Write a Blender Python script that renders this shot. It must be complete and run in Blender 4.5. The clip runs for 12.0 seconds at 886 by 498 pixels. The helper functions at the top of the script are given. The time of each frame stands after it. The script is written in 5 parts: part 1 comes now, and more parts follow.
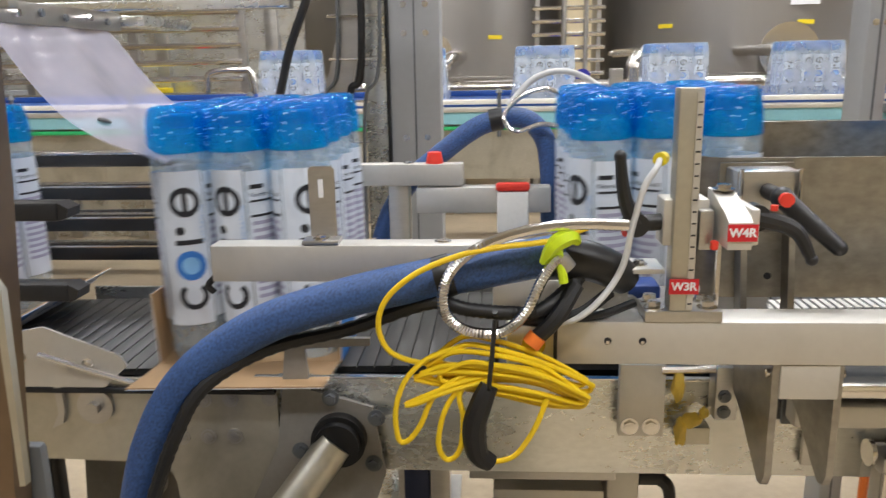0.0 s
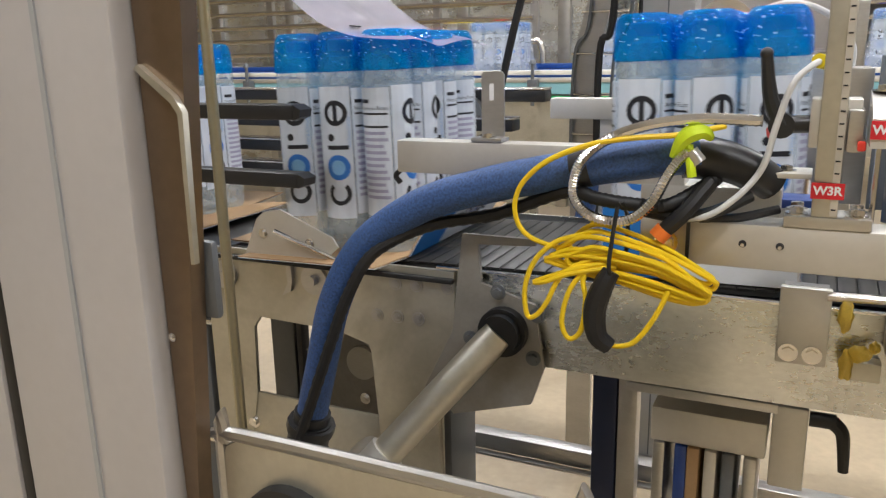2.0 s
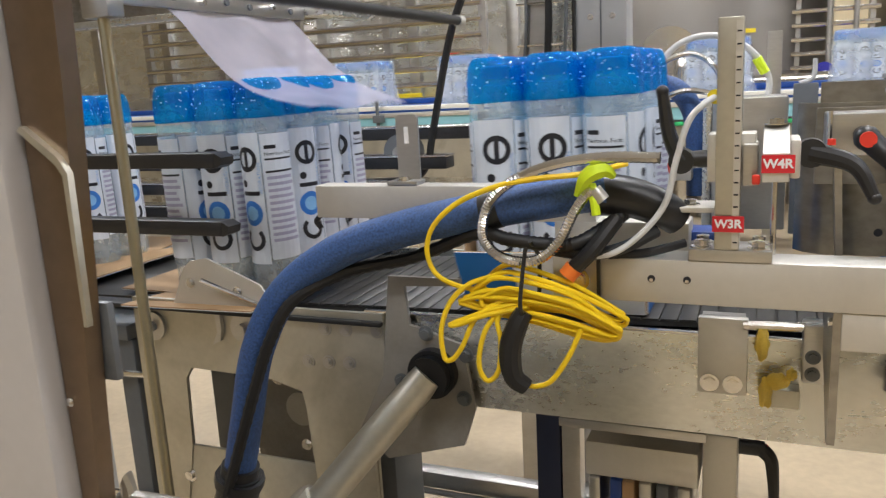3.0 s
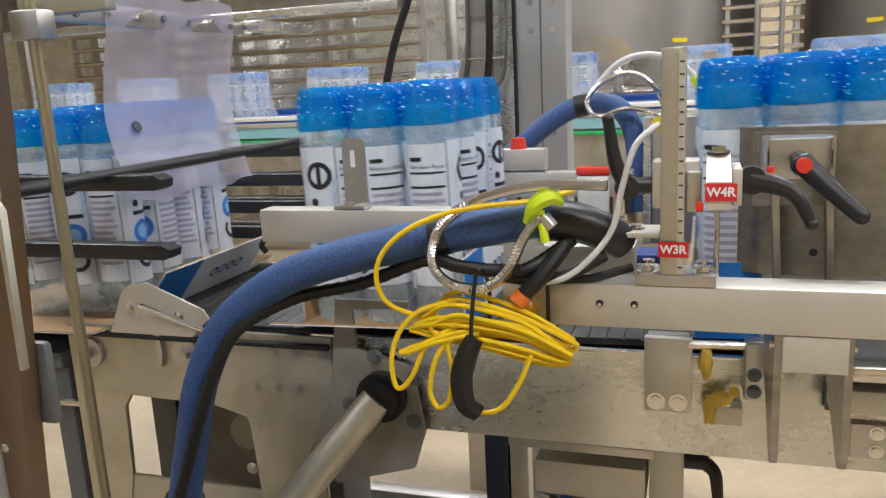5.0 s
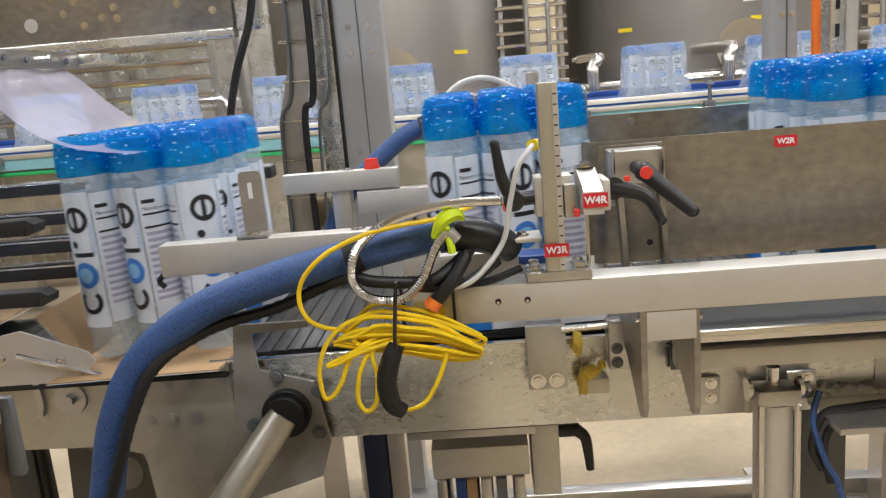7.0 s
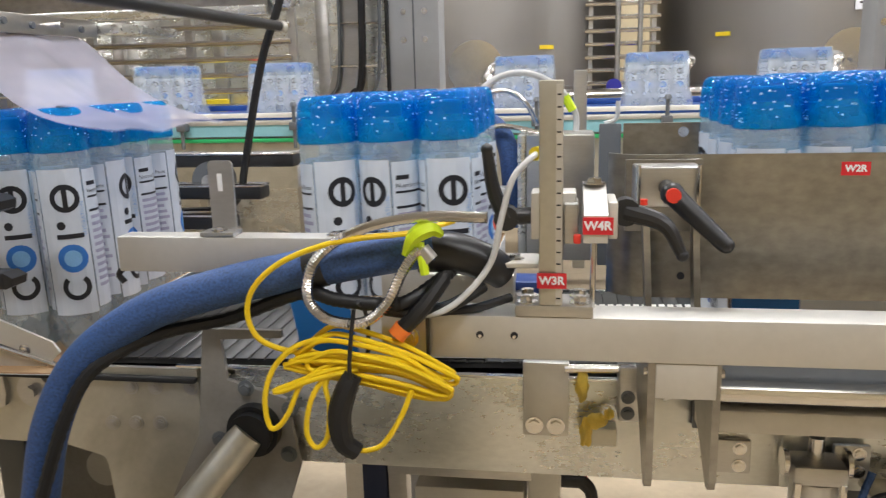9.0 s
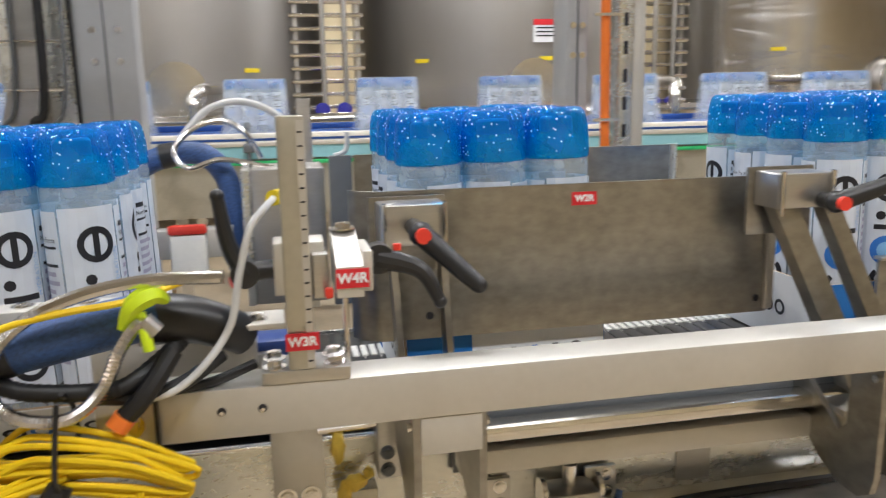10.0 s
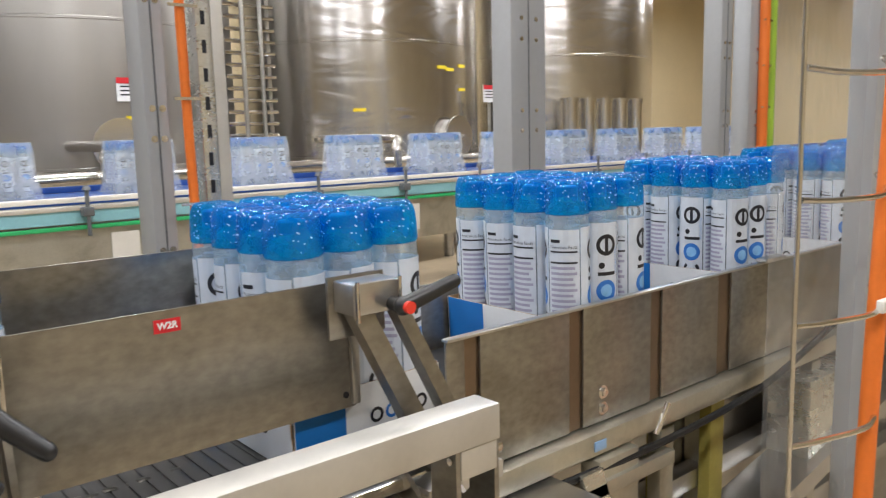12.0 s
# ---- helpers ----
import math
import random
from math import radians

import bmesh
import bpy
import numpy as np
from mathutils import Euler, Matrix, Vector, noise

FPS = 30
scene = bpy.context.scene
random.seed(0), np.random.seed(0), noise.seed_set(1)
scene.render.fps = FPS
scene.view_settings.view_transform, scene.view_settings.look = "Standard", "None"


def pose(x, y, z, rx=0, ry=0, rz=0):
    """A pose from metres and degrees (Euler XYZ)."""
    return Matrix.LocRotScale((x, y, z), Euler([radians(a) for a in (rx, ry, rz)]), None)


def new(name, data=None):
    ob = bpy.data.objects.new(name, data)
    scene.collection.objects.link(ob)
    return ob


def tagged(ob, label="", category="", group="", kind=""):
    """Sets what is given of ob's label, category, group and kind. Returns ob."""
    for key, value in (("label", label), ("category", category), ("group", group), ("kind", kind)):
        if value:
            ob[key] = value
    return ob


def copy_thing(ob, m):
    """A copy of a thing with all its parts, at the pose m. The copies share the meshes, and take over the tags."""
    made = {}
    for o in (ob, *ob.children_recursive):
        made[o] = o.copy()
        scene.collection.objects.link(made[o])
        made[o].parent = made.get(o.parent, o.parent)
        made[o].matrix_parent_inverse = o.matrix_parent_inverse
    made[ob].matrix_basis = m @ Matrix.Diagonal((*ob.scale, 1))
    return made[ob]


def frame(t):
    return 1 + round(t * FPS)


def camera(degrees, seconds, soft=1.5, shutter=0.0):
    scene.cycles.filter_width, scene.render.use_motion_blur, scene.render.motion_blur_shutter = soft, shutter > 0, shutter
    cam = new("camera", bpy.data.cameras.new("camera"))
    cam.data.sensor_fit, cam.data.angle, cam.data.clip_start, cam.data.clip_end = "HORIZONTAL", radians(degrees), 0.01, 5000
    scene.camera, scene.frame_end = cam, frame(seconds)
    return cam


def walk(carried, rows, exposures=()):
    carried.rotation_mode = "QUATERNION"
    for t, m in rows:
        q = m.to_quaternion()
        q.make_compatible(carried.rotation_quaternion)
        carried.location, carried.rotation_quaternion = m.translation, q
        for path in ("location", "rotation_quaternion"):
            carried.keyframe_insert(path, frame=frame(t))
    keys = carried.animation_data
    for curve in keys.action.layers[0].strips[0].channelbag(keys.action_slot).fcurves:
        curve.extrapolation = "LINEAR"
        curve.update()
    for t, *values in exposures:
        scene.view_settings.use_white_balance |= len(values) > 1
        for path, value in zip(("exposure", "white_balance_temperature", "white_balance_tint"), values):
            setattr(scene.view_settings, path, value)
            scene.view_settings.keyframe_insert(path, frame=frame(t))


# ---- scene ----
cam = camera(59.0, 12.0, soft=1.2, shutter=0.3)
METRES, EYE, TILT, LEAN, TURN = 0.98, 1.42, -13.5, 1.0, 3.5
ROWS = [
    (0.0, 0.0, 0.0, 0.0, 0.0, 0.0, -0.0),
    (0.5, 0.0374, -0.0127, -0.0305, 6.88, -1.24, -2.33),
    (1.0, 0.1128, -0.0345, -0.0659, 13.89, -2.71, -5.09),
    (1.5, 0.1547, -0.0719, -0.1087, 19.71, -3.07, -5.98),
    (2.0, 0.1922, -0.0562, -0.1061, 21.34, -2.05, -4.69),
    (2.5, 0.2279, -0.0417, -0.0909, 20.35, -0.61, -3.21),
    (3.0, 0.2498, -0.0295, -0.085, 18.91, 0.32, -2.3),
    (3.2, 0.2474, -0.0184, -0.0824, 17.95, 0.44, -1.69),
    (4.8, 0.2507, -0.0189, -0.0653, 15.27, 0.56, -1.69),
    (5.0, 0.238, -0.0279, -0.0587, 14.6, 0.77, -1.49),
    (5.5, 0.178, -0.0674, -0.037, 7.76, 1.51, 0.31),
    (6.0, 0.126, -0.1151, -0.037, 2.07, 1.48, 2.5),
    (6.5, 0.1029, -0.1577, -0.049, -0.05, 1.21, 3.97),
    (7.0, 0.1075, -0.1551, -0.0506, -0.49, 1.18, 3.95),
    (7.5, 0.1246, -0.121, -0.052, 1.24, 1.4, 1.86),
    (7.7, 0.1390, -0.1075, -0.0433, 3.15, 1.35, 0.56),
    (8.5, 0.1930, -0.0460, -0.0280, 6.40, 1.10, -0.90),
    (9.3, 0.2356, 0.0246, -0.0164, 2.13, 0.77, -0.59),
    (9.5, 0.2292, 0.0402, -0.0067, -2.43, 1.17, 0.53),
    (10.0, 0.2023, 0.0953, 0.0136, -15.09, 1.94, 3.63),
    (10.5, 0.1994, 0.1085, 0.0324, -24.41, 2.04, 5.91),
    (11.0, 0.2128, 0.0935, 0.0467, -31.03, 1.93, 7.57),
    (11.5, 0.233, 0.0729, 0.0743, -37.61, 1.95, 9.1),
    (12.0, 0.2382, 0.0695, 0.1018, -42.92, 2.12, 9.96),
]
walk(cam, [(t, pose(0, 0, EYE, 0, 0, TURN) @ pose(0, 0, 0, TILT, LEAN, 0) @ pose(METRES * x, METRES * y, METRES * z, 90 + pitch, roll, yaw)) for t, x, y, z, yaw, pitch, roll in ROWS],
     exposures=[(0.0, 0.0), (12.0, 0.0)])

# ---- light: a windowless hall under rows of high-bay lamps, some added for brightness ----
world = bpy.data.worlds.new("hall_air")
world.use_nodes = True
world.node_tree.nodes["Background"].inputs[0].default_value = (0.98, 0.98, 1.0, 1)
world.node_tree.nodes["Background"].inputs[1].default_value = 0.05
scene.world = world
# Several lamps by the tanks and far walls are added only to brighten them.
LAMPS = [(-3.0, -1.2), (0.2, -1.2), (3.4, -1.2), (-3.0, 2.4), (0.6, 2.4), (4.2, 2.4), (-2.0, 5.8), (2.4, 5.8), (7.0, 5.4), (11.5, 3.0), (9.5, 6.2), (14.5, 7.0), (-5.5, 6.6), (0.7, 11.0), (4.6, 11.0), (13.0, 10.8), (11.0, 4.6), (7.8, 11.6), (11.4, 11.8), (17.5, 9.5), (18.0, 5.0)]
LAMP_Z, LAMP_POWER = 4.6, 82.0


# ---- materials ----
def mat(name, color, rough=0.5, metal=0.0, vary=0.12, scale=8.0, bump=0.0, stretch=(1, 1, 1), stain=0.0, trans=0.0, island=False, coat=0.0, wave=0.0):
    """A surface with colour varied at two scales, roughness varied, fine relief."""
    m = bpy.data.materials.new(name)
    m.use_nodes = True
    nt = m.node_tree
    b = nt.nodes["Principled BSDF"]
    b.inputs["Metallic"].default_value = metal
    b.inputs["Transmission Weight"].default_value = trans
    b.inputs["Coat Weight"].default_value = coat
    tc = nt.nodes.new("ShaderNodeTexCoord")
    mp = nt.nodes.new("ShaderNodeMapping")
    mp.inputs["Scale"].default_value = stretch
    nt.links.new(tc.outputs["Object"], mp.inputs[0])
    big = nt.nodes.new("ShaderNodeTexNoise")
    big.inputs["Scale"].default_value = scale
    big.inputs["Detail"].default_value = 5
    fine = nt.nodes.new("ShaderNodeTexNoise")
    fine.inputs["Scale"].default_value = scale * 14
    fine.inputs["Detail"].default_value = 3
    nt.links.new(mp.outputs[0], big.inputs[0])
    nt.links.new(mp.outputs[0], fine.inputs[0])
    mix = nt.nodes.new("ShaderNodeMix")
    mix.data_type = "FLOAT"
    mix.inputs[0].default_value = 0.35
    nt.links.new(big.outputs[0], mix.inputs[2])
    nt.links.new(fine.outputs[0], mix.inputs[3])
    ramp = nt.nodes.new("ShaderNodeValToRGB")
    lo = [max(0, c * (1 - vary)) for c in color]
    hi = [min(1, c * (1 + vary)) for c in color]
    ramp.color_ramp.elements[0].position, ramp.color_ramp.elements[1].position = 0.3, 0.7
    ramp.color_ramp.elements[0].color, ramp.color_ramp.elements[1].color = (*lo, 1), (*hi, 1)
    nt.links.new(mix.outputs[0], ramp.inputs[0])
    out = ramp.outputs[0]
    if stain:
        st = nt.nodes.new("ShaderNodeTexNoise")
        st.inputs["Scale"].default_value = scale * 0.6
        st.inputs["Detail"].default_value = 4
        st.inputs["Distortion"].default_value = 1.2
        nt.links.new(tc.outputs["Object"], st.inputs[0])
        sr = nt.nodes.new("ShaderNodeMapRange")
        sr.inputs[1].default_value, sr.inputs[2].default_value, sr.inputs[4].default_value = 0.52, 0.75, stain
        nt.links.new(st.outputs[0], sr.inputs[0])
        sm = nt.nodes.new("ShaderNodeMix")
        sm.data_type = "RGBA"
        nt.links.new(sr.outputs[0], sm.inputs[0])
        nt.links.new(out, sm.inputs[6])
        sm.inputs[7].default_value = (color[0] * 0.35, color[1] * 0.3, color[2] * 0.22, 1)
        out = sm.outputs[2]
    if island:
        info = nt.nodes.new("ShaderNodeObjectInfo")
        hv = nt.nodes.new("ShaderNodeHueSaturation")
        mr = nt.nodes.new("ShaderNodeMapRange")
        mr.inputs[3].default_value, mr.inputs[4].default_value = 0.85, 1.12
        nt.links.new(info.outputs["Random"], mr.inputs[0])
        nt.links.new(mr.outputs[0], hv.inputs["Value"])
        nt.links.new(out, hv.inputs["Color"])
        out = hv.outputs[0]
    nt.links.new(out, b.inputs["Base Color"])
    rr = nt.nodes.new("ShaderNodeMapRange")
    rr.inputs[3].default_value, rr.inputs[4].default_value = max(0.02, rough * 0.75), min(1, rough * 1.3)
    nt.links.new(mix.outputs[0], rr.inputs[0])
    nt.links.new(rr.outputs[0], b.inputs["Roughness"])
    if wave:
        wv = nt.nodes.new("ShaderNodeTexNoise")
        wv.inputs["Scale"].default_value = 1.6
        wv.inputs["Distortion"].default_value = 1.0
        wm = nt.nodes.new("ShaderNodeMapping")
        wm.inputs["Scale"].default_value = (0.7, 0.7, 1.9)
        nt.links.new(tc.outputs["Object"], wm.inputs[0])
        nt.links.new(wm.outputs[0], wv.inputs[0])
        bw = nt.nodes.new("ShaderNodeBump")
        bw.inputs["Strength"].default_value, bw.inputs["Distance"].default_value = wave, 0.05
        nt.links.new(wv.outputs[0], bw.inputs["Height"])
        nt.links.new(bw.outputs[0], b.inputs["Normal"])
    elif bump:
        bp = nt.nodes.new("ShaderNodeBump")
        bp.inputs["Strength"].default_value = bump
        bp.inputs["Distance"].default_value = 0.002
        nt.links.new(mix.outputs[0], bp.inputs["Height"])
        nt.links.new(bp.outputs[0], b.inputs["Normal"])
    return m


def see_through(name, color, amount, rough, gloss_ior=1.35, tint=None, relief=0.0, grain=30.0, facets=False):
    """A clear skin: part of the light goes straight through, tinted; the rest is a soft glossy surface."""
    m = bpy.data.materials.new(name)
    m.use_nodes = True
    nt = m.node_tree
    b = nt.nodes["Principled BSDF"]
    b.inputs["Base Color"].default_value = (*color, 1)
    b.inputs["Roughness"].default_value = rough
    b.inputs["IOR"].default_value = gloss_ior
    t = nt.nodes.new("ShaderNodeBsdfTransparent")
    t.inputs[0].default_value = (*(tint or [0.6 + 0.4 * c for c in color]), 1)
    noise_tex = nt.nodes.new("ShaderNodeTexNoise")
    noise_tex.inputs["Scale"].default_value = grain
    mr = nt.nodes.new("ShaderNodeMapRange")
    mr.inputs[3].default_value, mr.inputs[4].default_value = amount - 0.12, amount + 0.12
    nt.links.new(noise_tex.outputs[0], mr.inputs[0])
    if relief:
        tc = nt.nodes.new("ShaderNodeTexCoord")
        nt.links.new(tc.outputs["Object"], noise_tex.inputs[0])
        bp = nt.nodes.new("ShaderNodeBump")
        bp.inputs["Strength"].default_value, bp.inputs["Distance"].default_value = relief, 0.002
        height = noise_tex.outputs[0]
        if facets:
            cells = nt.nodes.new("ShaderNodeTexVoronoi")
            cells.inputs["Scale"].default_value = grain
            nt.links.new(tc.outputs["Object"], cells.inputs[0])
            height = cells.outputs["Distance"]
            noise_tex.inputs["Scale"].default_value = grain * 0.2
        nt.links.new(height, bp.inputs["Height"])
        nt.links.new(bp.outputs[0], b.inputs["Normal"])
    mx = nt.nodes.new("ShaderNodeMixShader")
    nt.links.new(mr.outputs[0], mx.inputs[0])
    nt.links.new(b.outputs[0], mx.inputs[1])
    nt.links.new(t.outputs[0], mx.inputs[2])
    nt.links.new(mx.outputs[0], nt.nodes["Material Output"].inputs[0])
    return m


def glow(name, color, power):
    m = bpy.data.materials.new(name)
    m.use_nodes = True
    b = m.node_tree.nodes["Principled BSDF"]
    b.inputs["Emission Color"].default_value = (*color, 1)
    b.inputs["Emission Strength"].default_value = power
    return m


STEEL = mat("stainless_steel", (0.54, 0.53, 0.51), 0.33, 0.95, 0.10, 6, 0.04, (1, 4, 4), stain=0.25)
STEEL_DARK = mat("worn_stainless_plate", (0.76, 0.77, 0.745), 0.27, 0.92, 0.16, 5, 0.03, (1, 1, 2), stain=0.28)
GUIDE_STEEL = mat("scuffed_guide_plate", (0.35, 0.335, 0.305), 0.31, 0.93, 0.42, 3.2, 0.06, (1, 1, 1.6), stain=0.55)
BRACKET_M = mat("dull_grey_bracket", (0.30, 0.285, 0.26), 0.5, 0.5, 0.15, 9, 0.04, stain=0.3)
STEEL_LIGHT = mat("blasted_stainless", (0.64, 0.62, 0.575), 0.50, 0.70, 0.06, 9, 0.05, stain=0.12)
STEEL_OLIVE = mat("grimy_side_plate", (0.54, 0.52, 0.445), 0.40, 0.85, 0.12, 7, 0.06, stain=0.4)
SHINY = mat("polished_tube", (0.75, 0.73, 0.70), 0.18, 1.0, 0.05, 10)
GREY_PAINT = mat("grey_painted_column", (0.36, 0.37, 0.38), 0.45, 0.1, 0.06, 3, 0.02)
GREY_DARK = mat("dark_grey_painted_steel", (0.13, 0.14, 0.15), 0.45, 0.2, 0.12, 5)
BLACK = mat("black_plastic", (0.018, 0.018, 0.019), 0.38, 0.0, 0.25, 12, 0.02)
RUBBER = mat("black_rubber", (0.011, 0.011, 0.012), 0.5, 0.0, 0.3, 20, 0.05)
BELT_M = mat("dusty_grey_belt", (0.045, 0.043, 0.04), 0.42, 0.1, 0.25, 14, 0.05, stain=0.3)
CHAIN_M = mat("oiled_chain", (0.07, 0.065, 0.055), 0.35, 0.8, 0.3, 30, 0.05)
BLUE_SLEEVE = mat("navy_braided_sleeve", (0.036, 0.088, 0.24), 0.48, 0.0, 0.6, 330, 0.35)
YELLOW = mat("yellow_cable_jacket", (0.87, 0.60, 0.01), 0.4, 0.0, 0.06, 10)
LIME = mat("lime_tape", (0.65, 0.85, 0.02), 0.45, 0.0, 0.08, 14)
WHITE_TUBE = mat("milky_air_tube", (0.58, 0.58, 0.57), 0.35, 0.0, 0.08, 10)
WHITE_PLASTIC = mat("white_plastic_rail", (0.80, 0.78, 0.72), 0.4, 0.0, 0.06, 12)
RED = mat("red_plastic", (0.75, 0.05, 0.03), 0.35, 0.0, 0.06, 10)
RED_LABEL = mat("red_sticker", (0.62, 0.02, 0.03), 0.4, 0.0, 0.05, 20)
WHITE = mat("white_print", (0.82, 0.82, 0.83), 0.45, 0.0, 0.02, 20)
INK = mat("black_ink", (0.015, 0.016, 0.022), 0.4, 0.0, 0.05, 20)
INK_GREY = mat("violet_grey_ink", (0.34, 0.33, 0.45), 0.45, 0.0, 0.1, 20)
INK_BLUE = mat("pale_blue_ink", (0.25, 0.42, 0.68), 0.4, 0.0, 0.1, 20)
DISC_BLUE = mat("blue_ink", (0.03, 0.17, 0.55), 0.4, 0.0, 0.15, 40)
DISC_PALE = mat("light_blue_ink", (0.22, 0.46, 0.75), 0.4, 0.0, 0.15, 40)
CAP_BLUE = see_through("blue_dome_cap", (0.001, 0.26, 0.66), 0.62, 0.05, 1.65, (0.03, 0.64, 0.96), 0.22, 110.0, True)
CLOSURE_BLUE = mat("deep_blue_closure", (0.003, 0.20, 0.52), 0.3, 0.0, 0.1, 20)
# Pale colour painted as lamp glints on the caps.
SPARKLE = mat("painted_sparkle_fleck", (0.48, 0.80, 0.94), 0.15, 0.0, 0.0, 20)
PET = see_through("clear_bottle_with_water", (0.84, 0.90, 0.93), 0.74, 0.05, 1.45, (0.91, 0.955, 0.985), 0.10, 40.0)
FILM = see_through("violet_shrink_film", (0.62, 0.60, 0.73), 0.62, 0.30, 1.25, (0.88, 0.87, 0.94), 0.4, 10.0)
WRAPPED = see_through("frosty_shrink_film", (0.90, 0.95, 0.99), 0.73, 0.12, 1.35, (0.96, 0.985, 1.0), 0.5, 18.0)
LABEL_WHITE = see_through("label_white", (0.74, 0.79, 0.87), 0.20, 0.3, 1.4, (0.93, 0.96, 0.99), 0.2, 25.0)
CARD = mat("brown_cardboard", (0.42, 0.27, 0.14), 0.75, 0.0, 0.10, 14, 0.05)
TRAY_BLUE = mat("printed_blue_card", (0.01, 0.16, 0.50), 0.5, 0.0, 0.06, 12)
TRAY_WHITE = mat("printed_white_card", (0.74, 0.75, 0.76), 0.55, 0.0, 0.04, 12)
CONCRETE = mat("tan_sealed_concrete", (0.40, 0.32, 0.215), 0.42, 0.0, 0.2, 2.2, 0.05, stain=0.35)
WALL_M = mat("cream_hall_wall", (0.68, 0.58, 0.38), 0.6, 0.0, 0.05, 1.2)
CEIL_M = mat("white_ceiling", (0.62, 0.60, 0.56), 0.7, 0.0, 0.06, 1.0)
TANK_M = mat("tank_stainless", (0.43, 0.415, 0.395), 0.34, 1.0, 0.04, 0.9, 0.10, (1, 1, 0.35), wave=0.05)
TANK_WAVY = mat("rippled_tank_stainless", (0.66, 0.64, 0.61), 0.20, 1.0, 0.08, 0.9, 0.10, (1, 1, 0.35), wave=0.2)
OLIVE_YELLOW = mat("mustard_painted_post", (0.34, 0.29, 0.07), 0.45, 0.1, 0.15, 6)
VALVE_BLUE = mat("violet_blue_valve", (0.03, 0.03, 0.30), 0.4, 0.0, 0.1, 10)
TEAL = mat("teal_belt_cover", (0.25, 0.50, 0.56), 0.3, 0.0, 0.1, 4)
GREEN = mat("green_wear_strip", (0.03, 0.42, 0.14), 0.4, 0.0, 0.1, 8)
CHAIN_BLUE = mat("blue_flat_top_chain", (0.02, 0.08, 0.30), 0.4, 0.0, 0.15, 10)
ORANGE = mat("orange_cable", (0.85, 0.20, 0.03), 0.4, 0.0, 0.08, 8)
LIME_CABLE = mat("green_cable", (0.38, 0.60, 0.06), 0.4, 0.0, 0.08, 8)
BRONZE = mat("bronze_edge_strip", (0.23, 0.17, 0.12), 0.30, 0.85, 0.14, 5, 0.03)
DOOR_GREY = mat("grey_guard_frame", (0.47, 0.455, 0.45), 0.42, 0.2, 0.06, 4, 0.02)
BRASS = mat("brass_rod", (0.50, 0.45, 0.30), 0.3, 0.9, 0.1, 10)
GREASE = mat("yellow_grease", (0.72, 0.52, 0.08), 0.35, 0.0, 0.2, 40, 0.3)
NAVY = mat("navy_painted_leg", (0.02, 0.035, 0.10), 0.35, 0.1, 0.12, 6)
BLUE_PART = mat("blue_plastic_block", (0.02, 0.06, 0.26), 0.4, 0.0, 0.1, 10)
PAPER = mat("white_paper_tag", (0.70, 0.68, 0.63), 0.6, 0.0, 0.05, 10)
YEL_TAG = mat("yellow_sticker", (0.80, 0.62, 0.02), 0.45, 0.0, 0.05, 10)
PLEXI = see_through("clear_guard_panel", (0.85, 0.86, 0.86), 0.93, 0.04)
LAMP_GLOW = glow("lamp_lens", (1.0, 0.93, 0.82), 14.0)


# ---- mesh helpers ----
def thing(name, label, category, at=(0, 0, 0), group="", kind=""):
    ob = new(name)
    ob.location = at
    return tagged(ob, label, category, group, kind)


def base_of(ob):
    while ob.parent:
        ob = ob.parent
    return ob.location


def finish(bm, materials, name, smooth=True):
    me = bpy.data.meshes.new(name)
    bmesh.ops.recalc_face_normals(bm, faces=bm.faces)
    bm.to_mesh(me)
    bm.free()
    for m in materials if isinstance(materials, (list, tuple)) else [materials]:
        me.materials.append(m)
    if smooth:
        me.shade_smooth()
        me.set_sharp_from_angle(angle=radians(35))
    return me


def part(name, bm, material, parent, label=""):
    me = finish(bm, material, name)
    ob = new(name, me)
    me.transform(Matrix.Translation(-Vector(base_of(parent))))
    ob.parent = parent
    return tagged(ob, label)


def structure(name, bm, material, label, category):
    return tagged(new(name, finish(bm, material, name)), label, category, kind="structure")


def box(bm, x0, x1, y0, y1, z0, z1, bevel=0.0, turn=None, mi=0):
    r = bmesh.ops.create_cube(bm, size=1.0)
    vs = r["verts"]
    for v in vs:
        v.co = Vector(((x0 + x1) / 2 + v.co.x * (x1 - x0), (y0 + y1) / 2 + v.co.y * (y1 - y0), (z0 + z1) / 2 + v.co.z * (z1 - z0)))
    faces = list({f for v in vs for f in v.link_faces})
    if bevel:
        edges = list({e for v in vs for e in v.link_edges})
        got = bmesh.ops.bevel(bm, geom=edges, offset=bevel, segments=2, affect="EDGES", profile=0.5)
        vs = list({v for v in got["verts"]} | {v for v in vs if v.is_valid})
        faces = list({f for v in vs for f in v.link_faces})
    for f in faces:
        f.material_index = mi
    if turn is not None:
        c = Vector(((x0 + x1) / 2, (y0 + y1) / 2, (z0 + z1) / 2))
        vs = list({v for f in faces for v in f.verts})
        bmesh.ops.transform(bm, matrix=Matrix.Translation(c) @ turn @ Matrix.Translation(-c), verts=vs)
    return bm


def rod(bm, a, b, r, seg=14, r2=None, mi=0, bevel=0.0):
    a, b = Vector(a), Vector(b)
    m = Matrix.Translation((a + b) / 2) @ (b - a).to_track_quat("Z", "Y").to_matrix().to_4x4()
    got = bmesh.ops.create_cone(bm, cap_ends=True, segments=seg, radius1=r, radius2=r if r2 is None else r2, depth=(b - a).length, matrix=m)
    fs = {f for v in got["verts"] for f in v.link_faces}
    for f in fs:
        f.material_index = mi
    return bm


